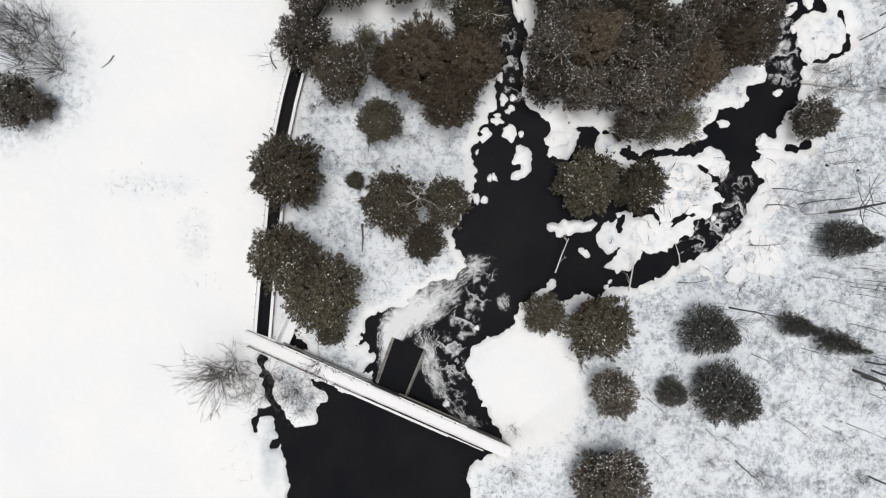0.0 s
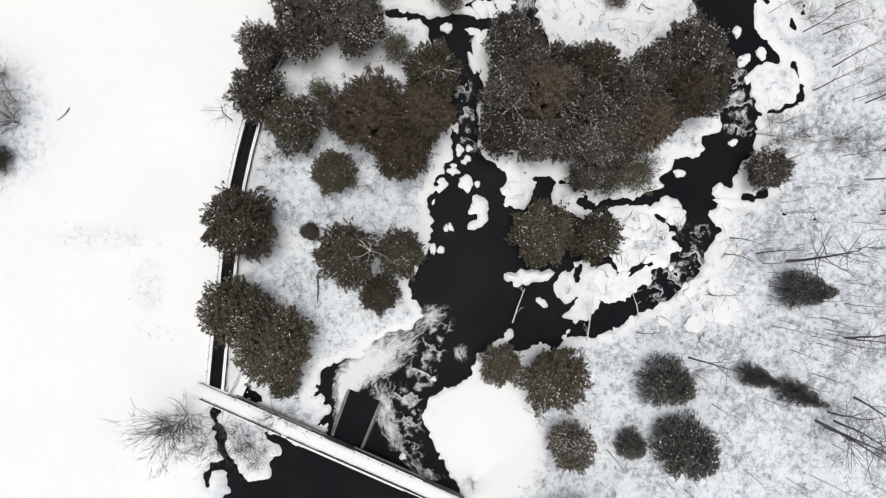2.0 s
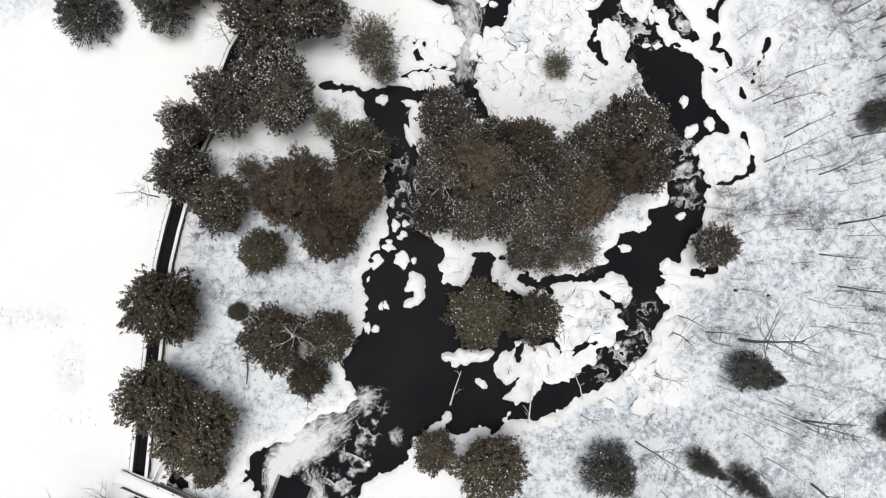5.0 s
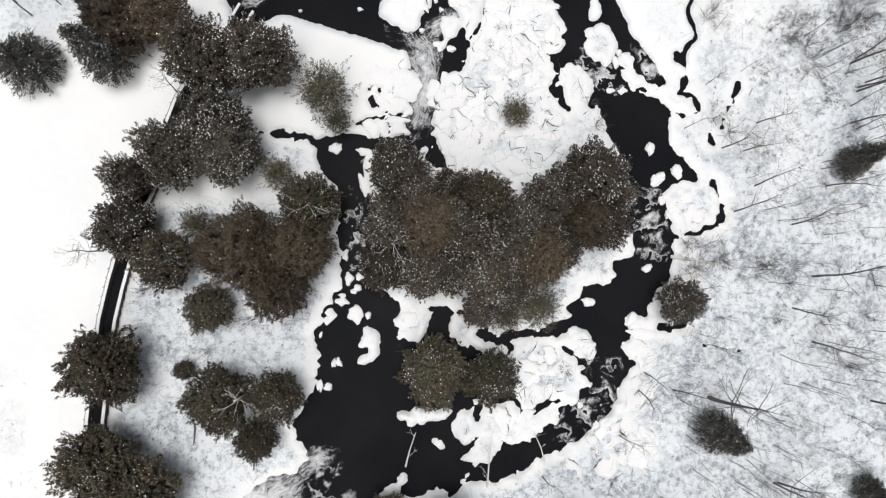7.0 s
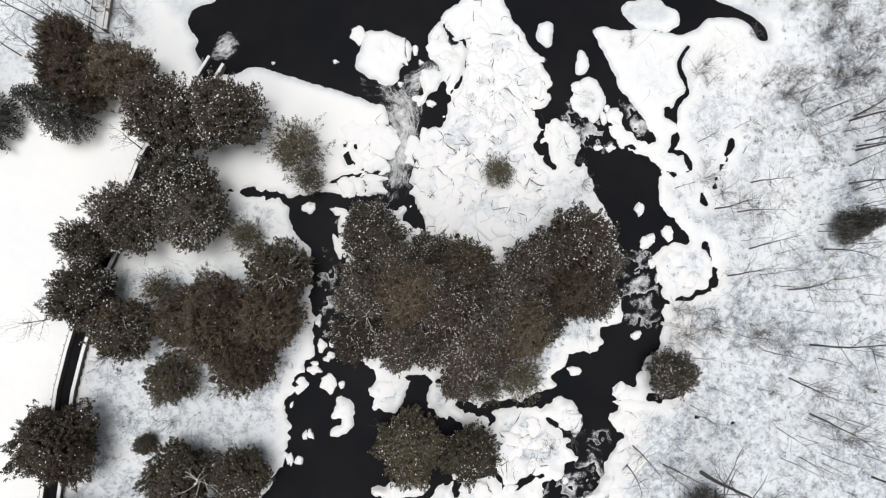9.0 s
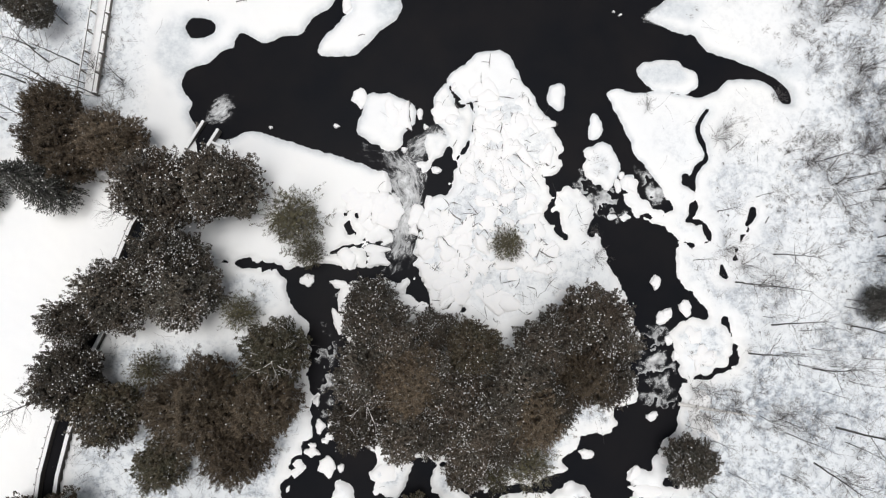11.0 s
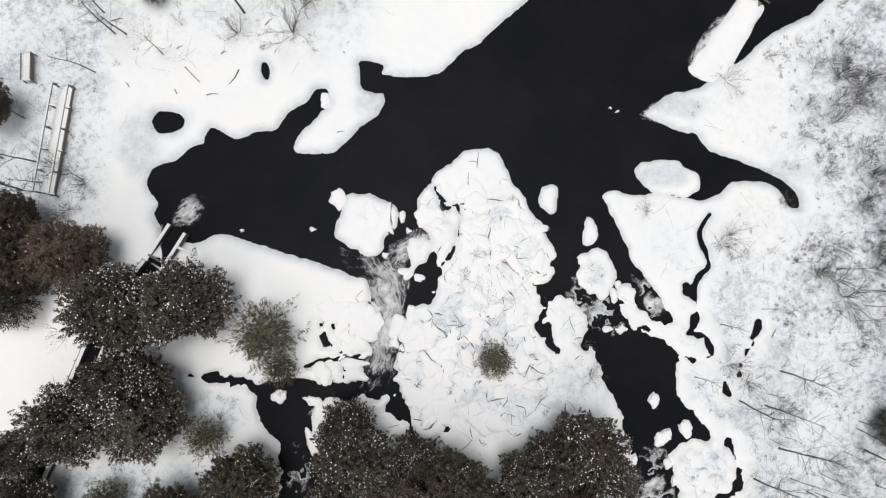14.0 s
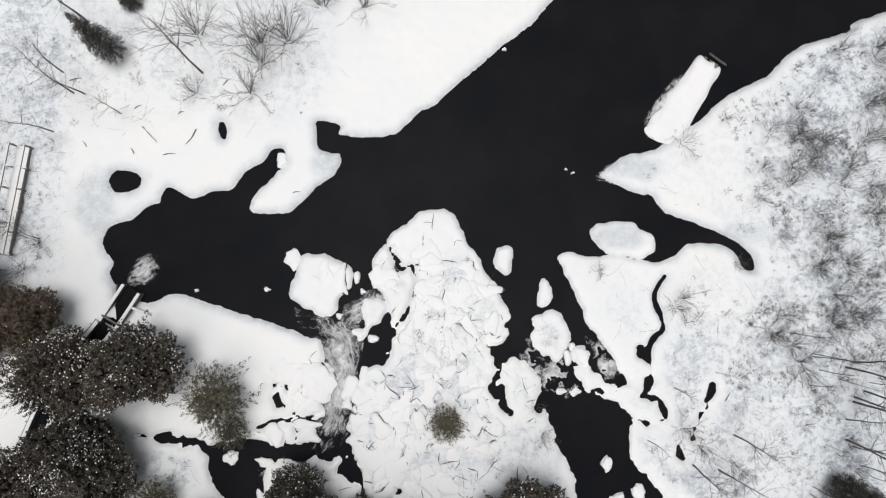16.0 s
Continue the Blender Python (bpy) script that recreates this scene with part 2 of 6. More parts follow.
# ---- the plan of the water ----
UPPER_POND = [(-13.7, -47), (-13.2, -29.1), (-13.2, -26.1), (-13.5, -24.4), (-13.9, -22.6), (-14.2, -21.3), (-14.6, -19.8), (-15.3, -19.2), (-16.1, -19.9), (-16.5, -21.1), (-16.8, -20.5), (-16.4, -19.3), (-15.5, -18.7), (-14.2, -18.4), (-13.6, -19.5), (-12.5, -20.4), (-11.2, -20.7), (-10.2, -20.4), (-10, -18.6), (-9, -17.8), (-9.3, -16.8), (-10.2, -16.5), (-10.5, -15.8), (-8, -17), (-5.7, -17.6), (-4.5, -16.8), (-1, -17.5), (3.1, -19.5), (6.6, -21.4), (8.9, -22.9), (7.9, -23.7), (6.6, -24.4), (5.4, -25.1), (5.1, -26.4), (5.6, -28.8), (6.6, -35.5), (9.7, -47.7)]
DAM_LEAK = [(-16.2, -13.1), (-15.4, -13.2), (-15.3, -14.4), (-14.7, -15.4), (-14.8, -17.3), (-14.2, -18.6), (-15, -18.2), (-15.5, -16.7), (-16, -15)]
POOL_SHORE_A = [(-4.5, -17.2), (-4.4, -15.3), (-4.1, -14.1), (-4.4, -13.1), (-4.9, -13), (-5.4, -11.2), (-5.1, -9.5), (-2.8, -8.6), (-1.3, -8.5), (-0.7, -7.6), (0.5, -6.7), (1.9, -6), (3.6, -5.7), (4.6, -5), (5.2, -4.1), (4.8, -2.9), (4.2, -2.3), (3.9, -0.5), (4.6, 0.4), (4.9, 1.5), (5.7, 3), (5.9, 4.2), (6.2, 5.9), (6.3, 7.1), (6.6, 8.2), (7.7, 8.9), (8.2, 9.7), (7.5, 10.5), (7.4, 11.3), (7.9, 11.8), (8.6, 12.1), (8.2, 13.5), (8.4, 14.7), (8.9, 15.9), (8.1, 16.1), (8, 18.3), (7.9, 21), (7.5, 22.4), (6.5, 23.1), (6.2, 24.6)]
POOL_SHORE_B = [(5.8, 25.9), (4.7, 26.7), (2.5, 27.05), (0.2, 27.3), (0.1, 27.5), (2.5, 27.45), (5, 27.15), (5.6, 26.7), (7.4, 27), (9.5, 27.2), (11.6, 26.9), (13.5, 27.1), (16.7, 27), (16.9, 25.9), (15.7, 25.2), (13, 25.6), (11, 25.6), (10.3, 23.8), (10.8, 22.1), (11.3, 19.4), (11.2, 16.6), (11, 13.9), (11.5, 12.3), (13, 11.7), (13.6, 10.6), (14.4, 10.2), (15.7, 11.4), (17.4, 11.2), (18.4, 10.6), (19, 9.9), (20.4, 9.7), (21.5, 8.5), (23.9, 7.5), (26.1, 7.8), (29.5, 8.6), (30.7, 9.3), (30.3, 10.2), (31.7, 11.3), (31.6, 12.4), (32.8, 12.6)]
POOL_SHORE_C = [(34.2, 12.5), (34.9, 13.2), (35.2, 14.6), (36.9, 15.2), (36.7, 17.1), (36.3, 18.8), (36.9, 21), (36.4, 23.3), (35.2, 25.9), (34.2, 28.6), (33.6, 30), (33.1, 30.7), (34, 31.6), (35.8, 31.2), (36.9, 31.7), (38.1, 31.1), (39.5, 30.7), (40.3, 30.1), (40.8, 29.2), (40.3, 28.9), (40.3, 27.5), (40.8, 25.8), (41.7, 24.9), (42.6, 23.8), (43.3, 22.8), (42.2, 22.8), (40.8, 22.4), (39.6, 21.3), (40.2, 19.9), (40.6, 18.2), (41.2, 17.1), (41.1, 16.3), (40.4, 14.9), (39.9, 12.7), (38.5, 10.9), (38, 10), (37.8, 9.3), (36.6, 9.5), (35.9, 8.6), (36.4, 7.6)]
POOL_SHORE_D = [(35.6, 6.5), (36.1, 5.5), (36.7, 4.7), (35.7, 3.5), (35, 2.3), (34.7, 0.8), (33.3, -0.2), (32.1, -1.6), (30.4, -2.9), (28.8, -3.6), (27.1, -4.4), (25.5, -5.5), (23.3, -6.2), (21.1, -6.3), (19.6, -6.8), (18.9, -7.5), (20.7, -5.4), (19.8, -6.8), (16.8, -7.2), (14.7, -7.7), (14.1, -7.2), (14.7, -5.9), (14.1, -5.7), (12.9, -6.8), (11.1, -8.2), (10, -10.3), (8.6, -11.3), (6.7, -11.9), (5.5, -13.3), (5.2, -14.8), (5.9, -16.7), (6.8, -18.5), (7.8, -20.3), (9, -22.2), (8.5, -23.2), (3.1, -19.8)]
POOL = POOL_SHORE_A + POOL_SHORE_B + POOL_SHORE_C + POOL_SHORE_D
LOWER_POND_SHORE_A = [(13.5, 35.8), (12.3, 36.4), (9, 37.3), (6.6, 38), (4.3, 38.7), (2.6, 39.2), (1.7, 38.9), (0.2, 38.3), (-2, 38.8), (-2.6, 39.7), (-3.1, 40.6), (-2.9, 41.6), (-3.4, 42.4), (-3.8, 43.2), (-3.6, 44.2), (-3.1, 44.6), (-1.5, 45.2), (-0.4, 46.1), (0.7, 46.6), (1, 47.6), (1.5, 47.9), (2.8, 47.2), (3.8, 47.1), (5, 47.7), (6.7, 47.9), (7.4, 48.8), (8, 49.6), (9.3, 50.5), (10, 51.5), (10.8, 51.5), (11.1, 50.3), (10.5, 49.7), (9.5, 48.6), (8.3, 47.3), (8.5, 46), (11.5, 46.1), (12.5, 46.9), (13.8, 48.2), (15.2, 49.4), (15.8, 50.4)]
LOWER_POND_SHORE_B = [(15.7, 51.4), (14.9, 51.3), (13.9, 51.8), (13.7, 53.2), (13.7, 54), (15.5, 53.7), (15.6, 52.9), (18, 52.7), (20.4, 53.1), (22.3, 54.8), (24.2, 56.1), (27.1, 58.9), (30, 61.5), (32.4, 63.6), (33.9, 65.5), (37.9, 70.2), (43.9, 76.2), (60.6, 88.7), (98.1, 94.7), (96.5, 75.4), (63.4, 65.3), (59.9, 63.4), (55.8, 62), (54.3, 61), (52.8, 59.4), (50.8, 58.3), (49.2, 57.4), (47.8, 56.2), (46.5, 54.9), (44.8, 54.1), (43, 52.5), (40.4, 51.9), (38.4, 50.6), (37.9, 49.8), (39.4, 49.1), (41.3, 48.4), (42.3, 48.4), (43.1, 47.2), (44.2, 46.5), (46.2, 45.9)]
LOWER_POND_SHORE_C = [(48.6, 45), (50, 44.2), (51, 43.1), (51.2, 42.3), (50.5, 42.2), (49.8, 43.2), (49.1, 43.9), (48, 44.3), (46.6, 44.4), (45.2, 44.2), (44.4, 43.3), (43, 42.8), (41.3, 42.9), (39.4, 43.2), (37.4, 43), (35.5, 43.4), (34.3, 42.9), (34.8, 41.7), (35.5, 40.3), (36.2, 38.9), (36.7, 37.4), (37.4, 36.5), (38, 35.8), (38.8, 34.7), (39.4, 33.7), (40, 32.3), (38.4, 31.6), (37, 31.8), (35.1, 31.8), (33.8, 31.2), (33.4, 30.4), (32.7, 30), (33, 31.7), (32.6, 32.9), (31.5, 33.6), (30.6, 34.3), (29.6, 33.8), (29.3, 32.1), (29.6, 30.9), (28.8, 31.6)]
LOWER_POND_SHORE_D = [(29.3, 33.5), (28.5, 35.3), (29.8, 35.4), (30.2, 36.4), (30, 37.1), (30.5, 38), (29.5, 39.7), (29.2, 40.6), (28.3, 41.5), (27.6, 43), (26.8, 43.9), (26.1, 45.3), (25.3, 46.5), (23.9, 46.8), (22.5, 46.4), (21.8, 45.7), (20.5, 44.8), (19.9, 44.1), (20.2, 43.3), (21.4, 41.9), (21.9, 42), (22.2, 41.8), (22.4, 40.5), (22.1, 38.8), (21.5, 37.3), (20.9, 36.7), (20.4, 35), (19.8, 33.8), (18.8, 33.2), (18, 32.6), (17.6, 31.5), (17.2, 30.3), (16.9, 29.1), (17.1, 28), (16.6, 27.2), (17, 25.9), (17.5, 24.4), (16.4, 24.8), (15.1, 25.8), (14.4, 25.7)]
LOWER_POND_SHORE_E = [(13.2, 25.8), (12.7, 26.3), (13.6, 26.9), (14.6, 27.7), (14.5, 28.6), (15.3, 29.3), (15, 30.7), (15.8, 31.4), (16.2, 32.4), (15.3, 33.7), (15.1, 34.6), (14.3, 35.5)]
LOWER_POND = LOWER_POND_SHORE_A + LOWER_POND_SHORE_B + LOWER_POND_SHORE_C + LOWER_POND_SHORE_D + LOWER_POND_SHORE_E
HOLE = [(-3.6, 48.5), (-3.2, 49.2), (-2, 49.3), (-1.1, 48.7), (-1.2, 48.1), (-2, 47.6), (-3.1, 47.6)]
SLOT = [(5.3, 53.6), (5.7, 53.8), (6, 52.9), (5.8, 52.3), (5.4, 52.6)]
FLAT_HOLE = [(-12.9, -11), (-12.5, -11.6), (-11.2, -12.6), (-11.5, -12.9), (-13.1, -12.3)]
LEFT_PITS = [(-14.8, -21.7), (-14.1, -21.9), (-14.3, -22.6), (-15.1, -22.7)]
SNOW_PIT = [(44.5, 27.2), (45.0, 27.0), (44.8, 26.4), (44.5, 26.5)]
WATER_OUTLINES = [UPPER_POND, DAM_LEAK, POOL, LOWER_POND, HOLE, SLOT, FLAT_HOLE, LEFT_PITS, SNOW_PIT]
SPIT_GAP_ISLAND = [(10.7, 51), (11.3, 50.9), (11.5, 50.3), (11, 49.8), (10.5, 50.3)]
BLOCK_ISLAND = [(12.6, 42.4), (14.2, 42.8), (15.9, 42.2), (17, 41.5), (17.2, 40.4), (16.8, 39.6), (16, 38.9), (15.8, 37.7), (14.9, 37.4), (13.5, 37.9), (12, 38.8), (11.8, 39.8), (12.2, 40.7)]
LOBE_ISLAND = [(18.6, 42.5), (20, 43.6), (20.7, 42.2), (21.8, 41.9), (22.3, 40.9), (22.1, 39), (21.3, 37.5), (20.5, 36.6), (20, 38.3), (19.5, 39.4), (18.9, 40.4)]
LOBE_SMALL_ISLAND = [(18.1, 39), (19.2, 39.2), (20.2, 38.5), (19.7, 37.1), (18.7, 36.6), (18.5, 35.8), (17.3, 35.8), (17.1, 36.3), (18.2, 36.8), (17.9, 38)]
WEDGE_ISLAND = [(29.2, 43.5), (30.4, 43.7), (30.7, 43), (30.5, 41.7), (30, 41.1), (29.2, 41.6), (28.9, 42.4)]
RAFT_ISLAND = [(37, 45.1), (37.9, 45.8), (39.4, 46.2), (40.8, 46), (41.8, 45.3), (42.7, 44.8), (42.7, 43.5), (41.8, 42.8), (40.3, 42.9), (38.9, 43.1), (37.5, 44)]
CHAN_A_ISLAND = [(32.9, 40.9), (33.6, 40.9), (34.1, 39.5), (33.5, 38.6), (32.7, 38.6), (32.6, 39.7)]
CHAN_B_ISLAND = [(32.4, 37.8), (33.6, 38.4), (34.6, 38.3), (35.4, 36.9), (35.6, 36), (35.1, 34.8), (34.4, 34.1), (33.4, 34.6), (32.2, 35.2), (32, 36.4)]
CHAN_C_ISLAND = [(35.6, 35.3), (36.7, 35.5), (37, 34.4), (36.5, 33.9), (35.6, 34.1)]
CHAN_D_ISLAND = [(35.8, 33.6), (37, 33.7), (37.9, 33), (39.1, 32.3), (39.7, 31.2), (39.3, 30.7), (38.6, 31.2), (37.9, 31.8), (37, 31.8), (36, 32.5)]
CHAN_E_ISLAND = [(30, 34), (30.8, 34.4), (32.5, 33.4), (32.9, 32.2), (32.7, 30.6), (32, 29.9), (30.1, 29.9), (29.7, 31.2), (29.6, 32.8)]
POOL_A_ISLAND = [(13.7, 0.1), (14.7, 0.5), (16.8, 0.8), (18.9, 0.5), (18.3, -0.4), (16.5, -1), (14.4, -0.8)]
POOL_B_ISLAND = [(19.2, -0.4), (20.4, 0.1), (21, 1.4), (22.2, 1.7), (23.1, 1), (25.2, 1.9), (27, 2.5), (28.5, 2.3), (31.3, 2.3), (31, 1), (29.5, 0.4), (29.2, -1.1), (27.6, -0.7), (27.1, -2.3), (25.6, -2.9), (24, -2.3), (22.5, -1.7), (21.3, -2), (19.5, -2.3), (19.1, -1.1)]
POOL_C_ISLAND = [(16.7, -2.3), (17.5, -2), (17.7, -2.7), (18.7, -3), (18, -3.5), (16.9, -2.9)]
POOL_D_ISLAND = [(19.2, -4), (20.7, -3.5), (21.9, -1.7), (23.7, -2.3), (23.1, -3.8), (22.2, -4.7), (21, -4.4), (19.8, -4.7)]
POOL_E_ISLAND = [(10.2, 8.6), (11.4, 8.4), (12.1, 7.4), (12, 6), (11.1, 4.9), (10.1, 4.9), (9.9, 5.5), (10.8, 6.2), (9.9, 6.5), (10.3, 7.4)]
POOL_F_ISLAND = [(13.4, 9.5), (14.6, 10.1), (13.7, 10.4), (13.6, 11.7), (15.5, 12.1), (15.8, 11), (15.8, 10), (17, 9.8), (16.7, 8.9), (15.4, 7.9), (14, 7.3), (13.7, 8)]
POOL_G_ISLAND = [(15.8, 11.8), (17.9, 12.2), (19.7, 11), (19.1, 10.2), (17.3, 10.2), (16.1, 10.4)]
POOL_H_ISLAND = [(13.8, 10.3), (14.3, 11.1), (16.8, 10.1), (17.2, 9.6), (16, 7.3), (14.4, 7.3), (13.6, 8.3), (13.8, 9.2)]
POOL_I_ISLAND = [(18.6, 8.1), (19.1, 9.5), (20.6, 9.7), (22.4, 8.3), (24.2, 7), (24.8, 7.8), (27.8, 7.5), (30, 7.8), (30.8, 8.6), (32.5, 7.9), (32.9, 6.9), (33, 5.8), (32.4, 4.5), (31.6, 3.9), (32.7, 2.8), (31.6, 2), (31, 0.9), (29.4, 0.7), (27.7, 1), (26.6, 1.5), (23.4, 2.3), (21.7, 4), (22.2, 5.5), (21.2, 6.3), (19.6, 6.7)]
POOL_J_ISLAND = [(19, -0.6), (19.8, 0.3), (21.7, 0.5), (23.3, 0.2), (25, 0.7), (27.7, 0.3), (29.1, -0.4), (28.5, -1.2), (26.9, -2), (26.3, -2.8), (24.7, -3.1), (23.3, -2.5), (21.7, -2.2), (20.3, -2.8), (19.1, -2)]
POOL_K_ISLAND = [(20, -4.4), (22, -3.6), (22.8, -2.3), (23.3, -2.8), (22.9, -3.9), (21.7, -4.8), (20.6, -4.7)]
POOL_L_ISLAND = [(40.5, 21.9), (41.6, 21.6), (42.2, 22.4), (44.7, 21.9), (45.1, 21), (44.6, 19.3), (43.8, 18.5), (43.2, 17.8), (41.9, 17.7), (41, 18.2), (40.8, 19.6), (40.3, 20.7)]
POOL_M_ISLAND = [(40.7, 16.6), (41.5, 17.1), (41.9, 16), (41.5, 14.9), (40.9, 15.2)]
SHOAL_ISLAND = [(36.1, 15.3), (35.1, 14.8), (34.5, 13.1), (33.7, 13), (33.1, 13.6), (32.3, 12.7), (31.3, 13), (31.7, 14.1), (32.8, 15.2), (35.1, 16)]
JUNCTION_ISLAND = [(13.7, 25.8), (14.6, 26.4), (15.1, 25.8), (16.5, 26), (16.9, 25.3), (15.8, 24.1), (14, 24.5), (13.3, 24.9)]
SNOW_ISLANDS = [SPIT_GAP_ISLAND, BLOCK_ISLAND, LOBE_ISLAND, LOBE_SMALL_ISLAND, WEDGE_ISLAND, RAFT_ISLAND, CHAN_A_ISLAND, CHAN_B_ISLAND, CHAN_C_ISLAND, CHAN_D_ISLAND, CHAN_E_ISLAND, POOL_A_ISLAND, POOL_B_ISLAND, POOL_C_ISLAND, POOL_D_ISLAND, POOL_E_ISLAND, POOL_F_ISLAND, POOL_G_ISLAND, POOL_H_ISLAND, POOL_I_ISLAND, POOL_J_ISLAND, POOL_K_ISLAND, POOL_L_ISLAND, POOL_M_ISLAND, SHOAL_ISLAND, JUNCTION_ISLAND]
LONG_CRACK_COURSE = (0.14, [(43.5, 41.5), (42.8, 40.3), (42.7, 39.2), (43.1, 38.1), (43.3, 36.9), (42.5, 36.1), (42.1, 35), (42.3, 33.6), (42.1, 32.4), (41.7, 31.4)])
CRACK_HOOK_COURSE = (0.11, [(41.7, 31.4), (42.9, 31.1), (43.3, 30.2), (43.1, 29.4), (42.2, 29.1), (40.8, 29.6)])
CRACK_STUB_COURSE = (0.2, [(42.1, 34.5), (41.5, 34.8), (41.4, 35.4)])
FORK_COURSE = (0.13, [(47.5, 32.3), (47.2, 31.5), (47, 30.6), (46.4, 29.7)])
FORK_B_COURSE = (0.12, [(46, 28.7), (45.8, 28)])
TOP_SHELF_COURSE = (0, [(13.7, 30.9), (12.5, 31.4), (11.6, 31.7), (11.1, 30.7)])
TOP_SHELF_B_COURSE = (0.03, [(11.1, 30.5), (12.4, 29.5), (14.5, 28.6)])
RING_COURSE = (0.1, [(6.2, 6.2), (5.9, 7.7), (6.6, 8.6), (6.5, 10), (7.7, 10.9)])
ISLE_CRACK_COURSE = (0.12, [(23.4, 7.7), (24.7, 6.1), (22.8, 5.1), (21.4, 5.1), (19.8, 6.3), (19, 6.7)])
LOOP_TOP_COURSE = (0.1, [(20.2, 43.3), (20.6, 42.2), (21.2, 41.6), (21.9, 41.9)])
EAST_CRACK_COURSE = (0.25, [(39.4, 8.2), (40.6, 8.3), (41.4, 8.8)])
F_CRACK_COURSE = (0.08, [(15.8, 10), (15.9, 11), (15.6, 11.8)])
NORTH_CHANNEL_COURSE = (0.4, [(21.7, 7.8), (23.4, 7.1), (25, 7.7), (27.8, 7.8), (30, 8.4), (31.1, 9.3), (32.8, 10.5)])
TONGUE_WEST_COURSE = (0.11, [(17.3, 26.5), (18.3, 24.2), (18.9, 21.8), (19.6, 20.7)])
TONGUE_EAST_COURSE = (0.06, [(20.1, 21.4), (20.5, 22.3), (21.5, 23.3)])
BLOCK_GAP_COURSE = (0.16, [(26.4, -0.1), (27.6, 0.8), (29.2, 1.3)])
BLOCK_GAP_B_COURSE = (0.14, [(22.3, 1.6), (21.3, 0.2), (21.6, -0.6)])
BLOCK_GAP_C_COURSE = (0.14, [(29.9, 6.3), (31.3, 5.3), (32.6, 4)])
BLOCK_GAP_D_COURSE = (0.12, [(24.6, 1.7), (25.7, 0.5), (25.2, -0.6)])
SLUICE_BANK_COURSE = (0.12, [(-6.2, -12.4), (-5.4, -11.8), (-5.7, -11.1)])
SHELF_CRACK_COURSE = (0, [(10.4, 28.1), (11.7, 29), (13.1, 28.9)])
LEFT_RIM_COURSE = (0.05, [(-5.7, -15.3), (-4.3, -14.4)])
BLOCK_SIDE_COURSE = (0.14, [(29.6, 31.9), (29.9, 30.5), (30.6, 29.8)])
EAST_BANK_COURSE = (0.16, [(44.7, 22.6), (45.3, 21.3), (45.5, 19.8), (45.1, 18.5), (44.0, 18.0), (43.2, 17.4), (42.0, 17.4)])
SHELF_EDGE_COURSE = (-0.09, [(10.1, 31.9), (11.7, 31.5), (13.2, 31.3), (14.8, 30.6)])
SHELF_MID_COURSE = (-0.09, [(10.9, 30.5), (12.6, 29.6), (14.1, 29.2), (15.1, 29.8)])
SHELF_LOW_COURSE = (-0.09, [(9.6, 28.2), (11.4, 28.9), (13.0, 28.4), (12.7, 26.8)])
SHELF_CROSS_COURSE = (-0.09, [(12.5, 31.2), (12.9, 30.3), (12.6, 29.6), (12.3, 28.7)])
CRACKS = [SHELF_EDGE_COURSE, SHELF_MID_COURSE, SHELF_LOW_COURSE, SHELF_CROSS_COURSE, EAST_BANK_COURSE, BLOCK_SIDE_COURSE, LONG_CRACK_COURSE, CRACK_HOOK_COURSE, CRACK_STUB_COURSE, FORK_COURSE, FORK_B_COURSE, TOP_SHELF_COURSE, TOP_SHELF_B_COURSE, RING_COURSE, ISLE_CRACK_COURSE, LOOP_TOP_COURSE, EAST_CRACK_COURSE, F_CRACK_COURSE, NORTH_CHANNEL_COURSE, TONGUE_WEST_COURSE, TONGUE_EAST_COURSE, BLOCK_GAP_COURSE, BLOCK_GAP_B_COURSE, BLOCK_GAP_C_COURSE, BLOCK_GAP_D_COURSE, SLUICE_BANK_COURSE, SHELF_CRACK_COURSE, LEFT_RIM_COURSE]

POND_LEVEL, DECK = 0.9, 1.75
DAM_A, DAM_B = Vector((-16.9, -11.25)), Vector((9.4, -23.3))
DAM_WAY = (DAM_B - DAM_A).normalized()
DAM_SIDE = Vector((-DAM_WAY.y, DAM_WAY.x))
FLUME = [(-15.65, -11.4), (-15.2, -6.3), (-14.6, -1.6), (-14.2, 2.6), (-13.5, 9.3), (-12.75, 12.7), (-11.9, 15.9), (-10.9, 19.8), (-8.5, 25.2), (-6.65, 30.2), (-4.6, 33.6), (-2.6, 36.3)]


def side_of_dam(x, y):
    """Metres downstream of the dam's middle line (minus: in the mill pond)."""
    return (x - DAM_A.x) * DAM_SIDE.x + (y - DAM_A.y) * DAM_SIDE.y


def line_distance(x, y, line, closed, reach):
    """Distance from a line, exact within reach, on grid axes x and y."""
    d = np.full((len(y), len(x)), reach)
    n = len(line)
    for k in range(n if closed else n - 1):
        a, b = line[k], line[(k + 1) % n]
        i0, i1 = np.searchsorted(x, (min(a[0], b[0]) - reach, max(a[0], b[0]) + reach))
        j0, j1 = np.searchsorted(y, (min(a[1], b[1]) - reach, max(a[1], b[1]) + reach))
        if i0 == i1 or j0 == j1:
            continue
        px, py = x[None, i0:i1] - a[0], y[j0:j1, None] - a[1]
        e = b - a
        t = np.clip((px * e[0] + py * e[1]) / max(e @ e, 1e-9), 0, 1)
        d[j0:j1, i0:i1] = np.minimum(d[j0:j1, i0:i1], np.hypot(px - t * e[0], py - t * e[1]))
    return d


